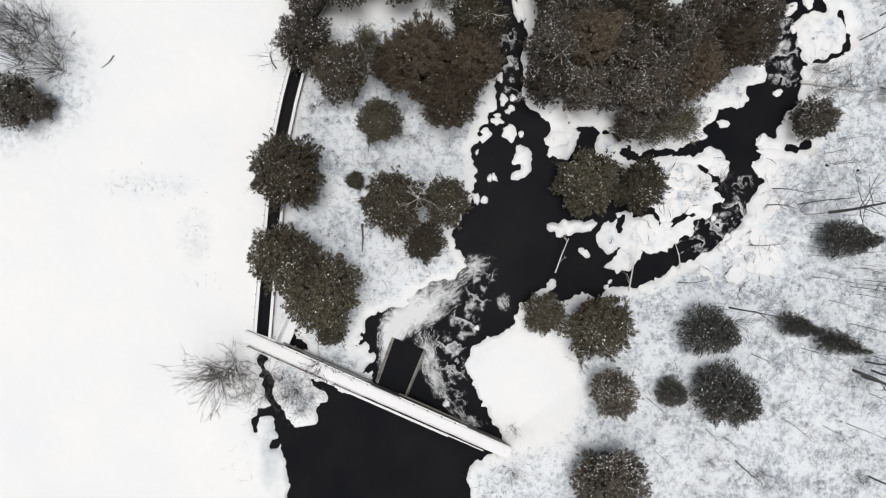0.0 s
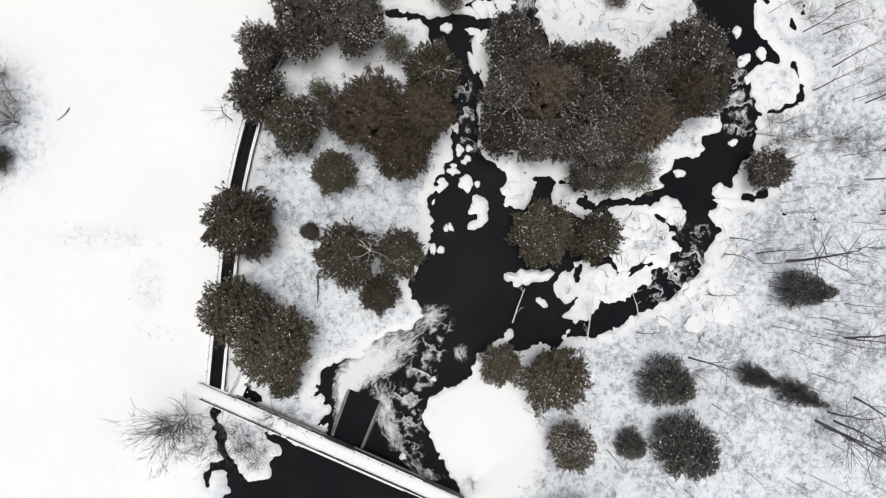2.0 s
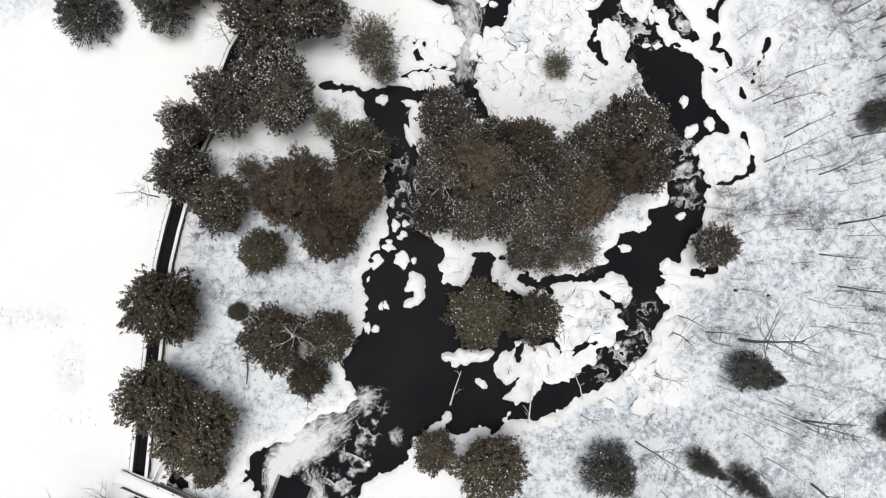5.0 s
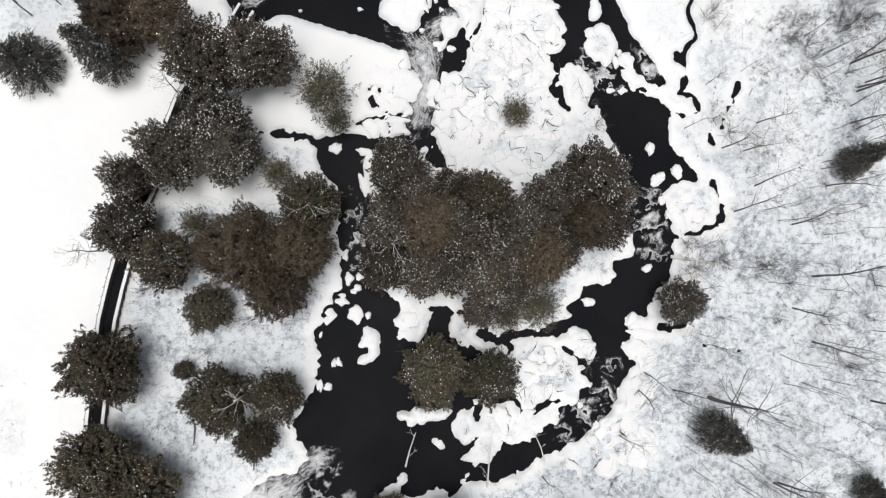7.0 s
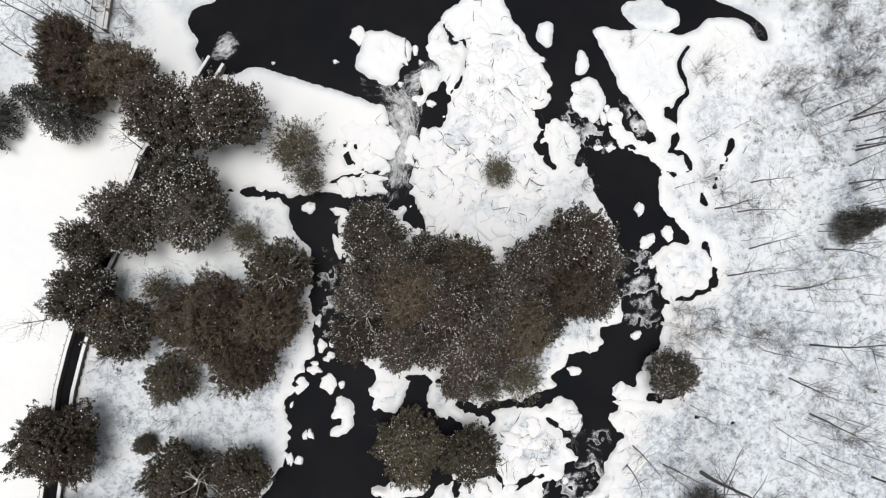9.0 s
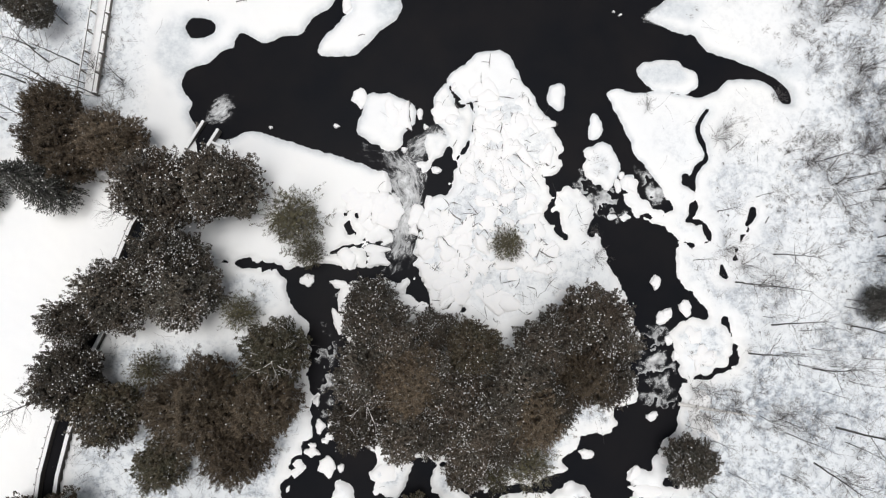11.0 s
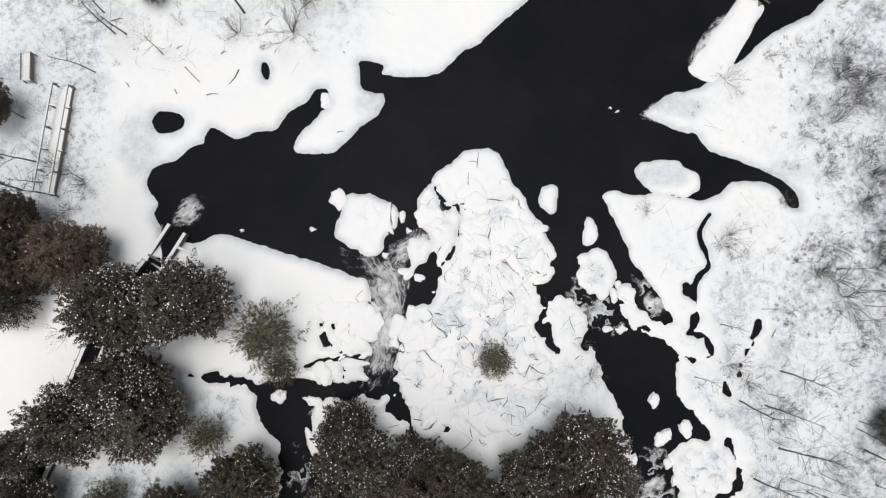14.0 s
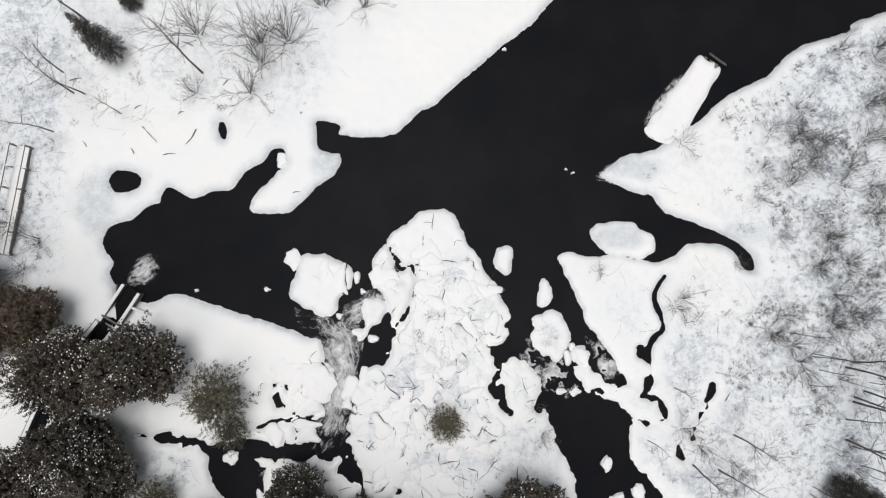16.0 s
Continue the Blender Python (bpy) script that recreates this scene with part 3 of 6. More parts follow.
def inside(x, y, line):
    """Even-odd test on grid axes."""
    hit = np.zeros((len(y), len(x)), bool)
    n = len(line)
    for k in range(n):
        a, b = line[k], line[(k + 1) % n]
        if a[1] == b[1]:
            continue
        lo, hi = sorted((a[1], b[1]))
        j0, j1 = np.searchsorted(y, (lo, hi))
        if j0 == j1:
            continue
        cross = a[0] + (y[j0:j1] - a[1]) * (b[0] - a[0]) / (b[1] - a[1])
        hit[j0:j1] ^= x[None, :] < cross[:, None]
    return hit


def shore_field(x, y):
    """Signed distance from the waterline: plus on land, minus in the water."""
    reach = 3.0
    s = np.full((len(y), len(x)), reach)
    for outline in WATER_OUTLINES:
        c = curve_round(outline)
        d = line_distance(x, y, c, True, reach)
        s = np.minimum(s, np.where(inside(x, y, c), -d, d))
    for outline in SNOW_ISLANDS:
        c = curve_round(outline)
        d = line_distance(x, y, c, True, reach)
        s = np.maximum(s, np.where(inside(x, y, c), d, -d))
    for half, course in CRACKS:
        c = curve_round(course, 4, False)
        s = np.minimum(s, line_distance(x, y, c, False, reach) - half)
    return s


def land_height(x, y):
    """The lie of the land under the snow: field and pond bank high, the stream's hollow low, the wood rising."""
    fx = np.interp(y, [p[1] for p in FLUME], [p[0] for p in FLUME])
    west = (1 - ease(x - fx, -0.6, 1.8)) * (1 - ease(y, 35.0, 42.0))
    along = (x - DAM_A.x) * DAM_WAY.x + (y - DAM_A.y) * DAM_WAY.y
    blend = 0.9 + 1.2 * np.clip(along - 28.5, 0, 6)
    south = 1 - ease(side_of_dam(x, y) / blend, 0.2, 1.6)
    high = np.maximum(west, south)
    east = ease(x, 44.0, 90.0) * 2.2
    rise = ease(np.hypot(x - 15, y - 15), 90.0, 600.0) * 14.0
    return 0.36 + 0.86 * high + east + rise


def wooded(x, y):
    """0 to 1: how brushy, thinly covered or greyed with painted shade the snow is."""
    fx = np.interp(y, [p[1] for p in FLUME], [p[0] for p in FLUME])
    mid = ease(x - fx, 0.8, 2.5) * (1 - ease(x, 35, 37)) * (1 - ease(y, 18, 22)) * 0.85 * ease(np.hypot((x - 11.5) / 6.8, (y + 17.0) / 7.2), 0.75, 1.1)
    # isle: grey-blue shading among the snow mounds, painted through this mask
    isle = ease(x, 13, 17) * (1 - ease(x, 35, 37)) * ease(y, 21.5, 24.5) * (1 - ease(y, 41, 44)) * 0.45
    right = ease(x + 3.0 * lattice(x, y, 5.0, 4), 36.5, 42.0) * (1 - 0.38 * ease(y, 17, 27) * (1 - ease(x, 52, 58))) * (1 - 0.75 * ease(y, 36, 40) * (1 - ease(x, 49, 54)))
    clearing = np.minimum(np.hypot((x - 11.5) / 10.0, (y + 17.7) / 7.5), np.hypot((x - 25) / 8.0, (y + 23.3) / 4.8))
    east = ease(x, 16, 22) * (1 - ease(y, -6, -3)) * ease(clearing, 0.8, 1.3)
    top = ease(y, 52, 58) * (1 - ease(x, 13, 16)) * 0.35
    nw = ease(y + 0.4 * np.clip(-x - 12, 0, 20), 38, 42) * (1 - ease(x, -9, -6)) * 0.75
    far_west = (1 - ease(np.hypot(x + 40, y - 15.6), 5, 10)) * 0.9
    # faint grey drift lines on the field, coloured with the litter tone
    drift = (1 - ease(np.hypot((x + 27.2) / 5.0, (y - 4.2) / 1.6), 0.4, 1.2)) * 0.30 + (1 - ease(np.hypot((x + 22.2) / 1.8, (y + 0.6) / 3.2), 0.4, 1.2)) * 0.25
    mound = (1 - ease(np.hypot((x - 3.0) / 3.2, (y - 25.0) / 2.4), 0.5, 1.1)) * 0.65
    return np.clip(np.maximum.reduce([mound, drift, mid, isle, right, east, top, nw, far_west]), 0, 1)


# where the snow is soaked to grey slush: x, y and half-axes
SLUSH = [(-4.5, 46.0, 2.3, 3.6), (-2.3, 48.5, 2.1, 1.7), (-15.0, -23.1, 1.4, 4.4), (40.5, 50.7, 2.9, 1.7), (44.2, 57.5, 2.0, 4.0), (39.3, 44.7, 2.9, 1.4), (14.7, 50.6, 1.7, 1.7), (5.6, 52.8, 0.7, 1.1), (48.9, 44.9, 3.9, 1.5)]


def build_ground():
    fine = 0.17
    out = np.cumsum(1.35 ** np.arange(1, 24) * 0.4)
    out = out[out < 2600]
    gx = np.concatenate([-48 - out[::-1], np.arange(-48, 74, fine), 74 + out])
    gy = np.concatenate([-34 - out[::-1], np.arange(-34, 72, fine), 72 + out])
    X, Y = np.meshgrid(gx, gy)
    s = shore_field(gx, gy)
    lobes = 0.42 - cells(X, Y, 1.25, 5)
    rag = 0.50 * lobes + 0.30 * (0.42 - cells(X, Y, 0.6, 15)) + 0.08 * lattice(X, Y, 0.9, 1) + 0.10 * lattice(X, Y, 0.45, 2) + 0.14 * lattice(X, Y, 2.1, 3)
    smooth_bank = ease(Y, 33, 35.5) * np.maximum(np.maximum(1 - ease(X, 12.5, 14.5), ease(X, 42, 45)), ease(Y, 46, 49))
    floes = np.maximum(ease(Y, 36.5, 39), ease(X, 32, 34) * ease(Y, 33.5, 35.5))
    rag = rag * (1 - 0.66 * np.maximum(smooth_bank, 0.92 * floes))
    s = s + rag * np.clip(1.2 - np.abs(s) * 0.4, 0.2, 1)
    s = s - 0.08
    land = land_height(X, Y)
    level = np.where(side_of_dam(X, Y) < 0, POND_LEVEL, 0.0)
    wood = wooded(X, Y)
    stony = np.maximum(ease(X, 13, 16) * (1 - ease(X, 36, 39)) * ease(Y, 20, 23), ease(X, 12, 16) * (1 - ease(Y, 8, 12)) * ease(Y, -8, -5)) * (1 - ease(X, 52, 56))
    hum = stony * (0.5 - cells(X + 0.3 * lattice(X, Y, 0.7, 21), Y, 1.5, 6)) * 0.5 + 0.10 * lattice(X, Y, 1.1, 7) + 0.06 * lattice(X, Y, 0.5, 8) + 0.12 * lattice(X, Y, 3.0, 9)
    soft = 0.05 * lattice(X, Y, 4.0, 10) + 0.10 * lattice(X, Y, 13.0, 11)
    up = 1 - np.exp(-np.clip(s, 0, None) / 0.30)
    bank = level + np.maximum(land - level, 0.2) * (0.12 + 0.88 * up)
    z = bank + up * (soft + hum * (0.25 + wood))
    z = np.where(s > 0, z, level - 0.01 + np.clip(s, -1, 0) * 0.75)
    # the flume runs in a trench
    fl = line_distance(gx, gy, np.array(FLUME), False, 3.0)
    z = np.where(fl < 0.76, np.minimum(z, 0.3), z)
    verts = np.stack([X, Y, z], -1).reshape(-1, 3)
    ny, nx = X.shape
    i = np.arange(ny * nx).reshape(ny, nx)
    faces = np.stack([i[:-1, :-1], i[:-1, 1:], i[1:, 1:], i[1:, :-1]], -1).reshape(-1, 4)
    me = bpy.data.meshes.new("ground")
    me.vertices.add(len(verts))
    me.vertices.foreach_set("co", verts.astype(np.float32).ravel())
    me.loops.add(faces.size)
    me.loops.foreach_set("vertex_index", faces.astype(np.int32).ravel())
    me.polygons.add(len(faces))
    me.polygons.foreach_set("loop_start", np.arange(0, faces.size, 4, dtype=np.int32))
    me.polygons.foreach_set("use_smooth", np.ones(len(faces), bool))
    me.update()
    # one mask for litter showing through and for the painted woodland shade
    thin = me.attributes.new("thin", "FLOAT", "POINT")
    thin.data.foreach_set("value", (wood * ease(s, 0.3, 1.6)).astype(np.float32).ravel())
    soak = np.maximum(smooth_bank * (1 - ease(s, 0.0, 0.9)) * 0.75, floes * (1 - ease(s, 0.05, 0.4)) * 0.7)
    for cx, cy, a, b in SLUSH:
        soak = np.maximum(soak, 1 - ease(np.hypot((X - cx) / a, (Y - cy) / b) + 0.25 * lattice(X, Y, 1.2, 31), 0.35, 1.1))
    wet = me.attributes.new("soaked", "FLOAT", "POINT")
    wet.data.foreach_set("value", soak.astype(np.float32).ravel())
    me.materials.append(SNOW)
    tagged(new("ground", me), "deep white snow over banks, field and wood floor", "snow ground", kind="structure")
    return gx, gy, z, s, wood


GX, GY, GZ, GS, GW = build_ground()


def at_ground(x, y):
    i = min(max(int(np.searchsorted(GX, x)), 0), len(GX) - 1)
    j = min(max(int(np.searchsorted(GY, y)), 0), len(GY) - 1)
    return float(GZ[j, i])


def shore_at(x, y):
    i = min(max(int(np.searchsorted(GX, x)), 0), len(GX) - 1)
    j = min(max(int(np.searchsorted(GY, y)), 0), len(GY) - 1)
    return float(GS[j, i])


def build_water():
    # one sheet for stream and lower pond, one for the mill pond behind the dam
    link("water_stream", [(-60, -30, 0), (120, -30, 0), (120, 110, 0), (-60, 110, 0)], [(0, 1, 2, 3)], WATER)
    tagged(bpy.data.objects["water_stream"], "black open water of the stream and lower pond", "water", kind="structure")
    a, b = DAM_A - DAM_WAY * 2, DAM_B + DAM_WAY * 1.5
    far = -DAM_SIDE * 40
    q = [(*p, POND_LEVEL) for p in (a + far, b + far, b, a)]
    link("water_mill_pond", q, [(0, 1, 2, 3)], WATER)
    tagged(bpy.data.objects["water_mill_pond"], "still black water of the mill pond behind the dam", "water", kind="structure")


build_water()


# ---- dam, sluice and flume ----
def dam_point(along, side, z):
    p = DAM_A + DAM_WAY * along + DAM_SIDE * side
    return Vector((p.x, p.y, z))


def build_dam():
    length = (DAM_B - DAM_A).length
    dam = thing("dam_walkway", "snow-covered plank walkway on top of the mill dam", "walkway")
    beam_part("dam_wall", dam_point(0.5, 0, 0.45), dam_point(length - 0.3, 0, 0.45), 1.1, 1.9, CONCRETE, dam, "dark wet dam wall")
    beam_part("deck", dam_point(-0.4, 0, DECK - 0.12), dam_point(length, 0, DECK - 0.12), 1.36, 0.16, WOOD, dam)
    # the snow on the deck, slightly uneven
    bm = bmesh.new()
    n = 90
    rows = []
    for k in range(n + 1):
        u = -0.6 + (length + 0.8) * k / n
        row = []
        for v, h in ((-0.66, 0.0), (-0.61, 0.10), (-0.35, 0.15), (0.0, 0.13), (0.35, 0.15), (0.61, 0.10), (0.66, 0.0)):
            w = v + 0.05 * noise.noise((u * 0.9, v, 3))
            row.append(bm.verts.new(dam_point(u, w, DECK - 0.03 + h * (1 + 0.5 * noise.noise((u * 0.8, v * 2, 7))))))
        rows.append(row)
    for p, q in zip(rows, rows[1:]):
        for k in range(6):
            bm.faces.new((p[k], q[k], q[k + 1], p[k + 1]))
    for f in bm.faces:
        f.smooth = True
    part("snow_cover", bm, CAP, dam, "even white snow along the deck")
    # kerb rails: timber beams on short posts, snow on top, in the stretches that stand
    for side, start, stop in ((0.78, 3.3, 13.2), (0.78, 16.2, 24.0), (-0.78, 0.2, 9.0), (-0.78, 9.6, 26.5)):
        beam_part("kerb_beam", dam_point(start, side, DECK + 0.22), dam_point(stop, side, DECK + 0.22), 0.13, 0.14, WOOD, dam)
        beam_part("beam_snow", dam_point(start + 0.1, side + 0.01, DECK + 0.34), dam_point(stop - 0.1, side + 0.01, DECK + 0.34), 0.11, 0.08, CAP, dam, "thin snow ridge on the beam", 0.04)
        beam_part("waler", dam_point(start, side * 1.22, DECK - 0.35), dam_point(stop, side * 1.22, DECK - 0.35), 0.14, 0.22, WOOD, dam)
        if side < 0 and start > 9:
            beam_part("ledge_snow", dam_point(start + 0.3, -1.0, DECK - 0.2), dam_point(start + 13.0, -1.0, DECK - 0.2), 0.2, 0.1, CAP, dam, "snow lying on the outer beam", 0.04)
        u = start + 0.2
        while u < stop:
            beam_part("post", dam_point(u, side * 0.86, DECK - 0.05), dam_point(u, side * 0.86, DECK + 0.42), 0.11, 0.11, WOOD, dam, bevel=0.01)
            u += 1.55


def build_sluice():
    """The sluice bay below the dam: two concrete wing walls and a gate beam round still dark water."""
    bay = thing("sluice_bay", "concrete sluice bay holding still dark water below the dam", "sluice")
    corners = [Vector((x, y, 0)) for x, y in ((-4.0, -16.3), (-2.3, -11.6), (0.75, -12.8), (-1.25, -17.6))]
    for a, b in ((corners[0], corners[1]), (corners[3], corners[2])):
        bm = bmesh.new()
        d = (b - a).normalized()
        side = Vector((-d.y, d.x, 0))
        if side.dot((a + b) / 2 - sum(corners, Vector()) / 4) < 0:
            side = -side
        prof = ((0.0, 0.5), (0.12, 0.48), (0.34, 0.06), (0.40, -0.4), (0.0, -0.4))
        ends = [[bm.verts.new(p + side * u + Vector((0, 0, h * k + (0.0 if h > 0 else 0)))) for u, h in prof] for p, k in ((a, 1.0), ((a + b) / 2, 0.75), (b, 0.45))]
        for p, q in zip(ends, ends[1:]):
            for k in range(5):
                bm.faces.new((p[k], q[k], q[(k + 1) % 5], p[(k + 1) % 5]))
        bm.faces.new(ends[0])
        bm.faces.new(ends[-1][::-1])
        bmesh.ops.recalc_face_normals(bm, faces=bm.faces[:])
        part("wing_wall", bm, CONCRETE, bay, "tan concrete wall sloping into the foam")
    link("bay_water", [(p.x, p.y, 0.14) for p in corners], [(3, 2, 1, 0)], WATER, bay, "still black water")


def flume_line():
    return [Vector((x, y, 0)) for x, y in FLUME]


def build_flume():
    line = flume_line()
    flume = thing("mill_flume", "open timber mill flume with snow-topped side boards", "flume")
    sides = []
    for k, p in enumerate(line):
        d = (line[min(k + 1, len(line) - 1)] - line[max(k - 1, 0)]).normalized()
        sides.append(Vector((-d.y, d.x, 0)))
    quads = [(p + s * 0.64 * e).to_tuple()[:2] + (0.78,) for p, s in zip(line, sides) for e in (-1, 1)]
    link("flume_water", quads, [(2 * k, 2 * k + 2, 2 * k + 3, 2 * k + 1) for k in range(len(line) - 1)], WATER, flume, "black running water")
    zup = Vector((0, 0, 1))
    for k in range(len(line) - 1):
        for e in (-1, 1):
            a, b = line[k] + sides[k] * 0.64 * e, line[k + 1] + sides[k + 1] * 0.64 * e
            beam_part("side_board", a + zup * 0.85, b + zup * 0.85, 0.09, 1.05, WOOD, flume, bevel=0)
            beam_part("cap_snow", a + zup * 1.40 + sides[k] * 0.10 * e, b + zup * 1.40 + sides[k] * 0.10 * e, 0.30, 0.09, CAP, flume, bevel=0.03)
            if e > 0:
                beam_part("rail", line[k] + sides[k] * 1.0 + zup * 1.30, line[k + 1] + sides[k + 1] * 1.0 + zup * 1.30, 0.08, 0.12, WOOD, flume, bevel=0)
                beam_part("rail_snow", line[k] + sides[k] * 1.0 + zup * 1.39, line[k + 1] + sides[k + 1] * 1.0 + zup * 1.39, 0.12, 0.08, CAP, flume, bevel=0.02)
        for q in range(4):
            p = line[k].lerp(line[k + 1], (q + 0.5) / 4) + sides[k]
            beam_part("post", p + zup * 0.2, p + zup * 1.50, 0.08, 0.08, WOOD, flume, bevel=0)
    # head wall and stop beam at the pond end
    beam_part("head_beam", (-16.4, -10.8, 1.42), (-14.3, -11.6, 1.42), 0.24, 0.2, CAP, flume, "snow-covered beam across the flume's head", 0.05)
    beam_part("brace", (-14.3, -11.6, 1.35), (-13.0, -8.8, 1.35), 0.16, 0.16, CAP, flume, "snow-covered brace", 0.04)
    beam_part("brace", (-13.4, -11.9, 1.35), (-12.4, -9.5, 1.0), 0.9, 0.16, CAP, flume, "snow-covered landing boards", 0.04)


def build_chute():
    chute = thing("flume_chute", "timber chute with snow-topped sides pouring into the pond", "chute")
    a, b = Vector((-2.5, 36.4, 0)), Vector((-0.83, 39.4, 0))
    d = (b - a).normalized()
    s = Vector((-d.y, d.x, 0))
    zup = Vector((0, 0, 1))
    link("chute_bed", [(a - s * 0.6 + zup * 0.7)[:], (b - s * 0.6 + zup * 0.45)[:], (b + s * 0.6 + zup * 0.45)[:], (a + s * 0.6 + zup * 0.7)[:]], [(0, 1, 2, 3)], WATER, chute, "black water sliding down the chute")
    for e in (-1, 1):
        beam_part("side_wall", a + s * 0.72 * e + zup * 0.6, b + s * 0.72 * e + zup * 0.4, 0.14, 1.1, WOOD, chute)
        beam_part("side_snow", a + s * 0.74 * e + zup * 1.2, b + s * 0.74 * e + zup * 1.0, 0.26, 0.1, CAP, chute, "snow on the chute's side", 0.04)
    beam_part("stay", b - s * 0.8 - d * 1.3 + zup * 0.95, b - s * 2.3 - d * 1.1 + zup * 0.6, 0.2, 0.14, CAP, chute, "snowy stay beam", 0.04)
    beam_part("stay", b + s * 0.8 - d * 1.0 + zup * 0.95, b + s * 1.4 - d * 0.4 + zup * 0.5, 0.14, 0.14, WOOD, chute, "", 0.03)
    beam_part("cross_beam", a + s * 0.8 + d * 0.5 + zup * 1.25, a - s * 0.8 + d * 0.5 + zup * 1.25, 0.16, 0.12, WOOD, chute, "", 0.03)


build_dam()
build_sluice()
build_flume()
build_chute()


# ---- white water ----
def build_rapids(label, course, widths, strength, lift=0.03):
    """A rippled sheet of broken water along a course."""
    c = curve_round(course, 6, False)
    w = np.interp(np.linspace(0, 1, len(c)), np.linspace(0, 1, len(widths)), widths)
    d = np.gradient(c, axis=0)
    d /= np.linalg.norm(d, axis=1)[:, None]
    run = np.concatenate([[0], np.cumsum(np.linalg.norm(np.diff(c, axis=0), axis=1))])
    m = 13
    u = np.linspace(-1, 1, m)
    verts, uvs, foam = [], [], []
    for k in range(len(c)):
        for a in u:
            x, y = c[k] + np.array([-d[k][1], d[k][0]]) * a * w[k]
            z = lift + 0.05 * noise.noise((x * 1.5, y * 1.5, 4)) + 0.05 * (1 - a * a)
            verts.append((x, y, z))
            uvs.append((a * w[k], run[k]))
            end = min(1, 3.0 * min(k, len(c) - 1 - k) / len(c))
            foam.append(strength * (1 - a * a) ** 0.7 * end ** 0.6 - 0.45 * (1 - (1 - a * a) * end))
    faces = [(k * m + q, (k + 1) * m + q, (k + 1) * m + q + 1, k * m + q + 1) for k in range(len(c) - 1) for q in range(m - 1)]
    ob = link("rapids", verts, faces, RIFFLE if "riffle" in label or "broken" in label else FOAM, smooth=True)
    layer = ob.data.uv_layers.new(name="UVMap")
    for lp in ob.data.loops:
        layer.data[lp.index].uv = uvs[lp.vertex_index]
    ob.data.attributes.new("foam", "FLOAT", "POINT").data.foreach_set("value", foam)
    tagged(ob, label, "white water", "rapids", "stuff")


build_rapids("white foaming water fanning out below the sluice", [(-3.9, -17.1), (-3.4, -14.1), (-2.8, -11.7), (-1.9, -10.1), (0.5, -8.5), (3.1, -6.9), (5.8, -4.8)], [0.3, 0.9, 1.6, 2.2, 2.5, 2.6, 1.6], 1.15)
build_rapids("foam sliding along the sluice wall", [(0.5, -8.5), (0.9, -11.8), (1.5, -14.7), (2.5, -17.1), (3.4, -18.9)], [2.0, 1.5, 1.3, 1.4, 1.0], 0.62)
build_rapids("broken water below the dam", [(3.7, -19), (3.7, -16), (3.4, -13), (4, -11.2), (5.5, -9.4), (6.7, -5.8), (7.8, -3.2)], [1.6, 1.7, 1.8, 1.8, 1.7, 1.6, 0.9], 0.24)
build_rapids("swirling foam in the pool", [(1.9, -5.8), (4.6, -4.7), (6.7, -3.8), (8.4, -3.2)], [1.2, 1.8, 1.4, 0.6], 0.5)
build_rapids("foam below the dam's end", [(2.5, -17.7), (4.9, -19.9), (7.6, -21.7)], [1.2, 1.2, 0.8], 0.3)
build_rapids("foam along the snow bank", [(9.6, -7), (9.1, -7.9), (10, -9.1)], [0.6, 1.0, 0.7], 0.5)
build_rapids("white water between boulders", [(11.4, 37.4), (14.2, 37), (16.1, 35.6), (16.4, 34.5), (16.5, 32.8), (16.1, 31), (15.9, 29.1), (15.3, 27.3), (13.7, 25.7)], [0.6, 1.8, 2.4, 2.0, 1.5, 1.5, 1.6, 1.7, 0.9], 0.72)
build_rapids("white water between boulders", [(20.2, 40.4), (18.9, 39), (17.2, 37.5), (15.6, 36.1)], [0.7, 1.2, 1.4, 1.1], 0.5)
build_rapids("riffle between snow banks", [(39.1, 22.1), (38.5, 19.9), (38.5, 18.2), (38.7, 16), (38.4, 14.3)], [1.2, 1.7, 1.8, 1.8, 1.3], 0.34)
build_rapids("riffle between snow banks", [(34.4, 5.6), (34.4, 2.8), (33.2, 0.9), (31, -0.7), (28.5, -2.6)], [1.0, 1.5, 1.8, 1.8, 1.1], 0.28)
build_rapids("riffle by the channel rocks", [(31.7, 35.9), (32.7, 33.8), (34.4, 32.9), (36, 31.8)], [0.8, 1.3, 1.6, 1.0], 0.38)
build_rapids("riffle by the channel rocks", [(37.2, 36.5), (38.4, 34.2), (39.3, 32.8)], [0.6, 0.9, 0.8], 0.36)
build_rapids("slow dark riffle in the west channel", [(10.2, 12.8), (9.7, 16.1), (9.4, 18.8), (9.7, 22.1)], [1.0, 1.0, 1.0, 0.8], 0.22)
build_rapids("foam where the chute pours into the pond", [(-1.7, 39.6), (-0.7, 40.4), (0.1, 41.2), (1.1, 41.4)], [0.8, 1.1, 1.4, 1.2], 0.75)
build_rapids("grey slush ice at the tip of the bank", [(37.4, 49.8), (39.1, 50.1), (41.3, 50.6), (43.5, 51.4)], [0.4, 1.1, 1.7, 1.6], 1)
build_rapids("grey slush ice clinging to the sunken dock", [(45.9, 59.7), (44.3, 57.4), (42.8, 54.8), (42.4, 52.8)], [0.5, 0.9, 1.2, 0.8], 0.7)
build_rapids("riffle at the stream mouth", [(14.6, 25), (11.9, 24.7), (9.6, 25.2)], [0.8, 0.9, 0.6], 0.3)


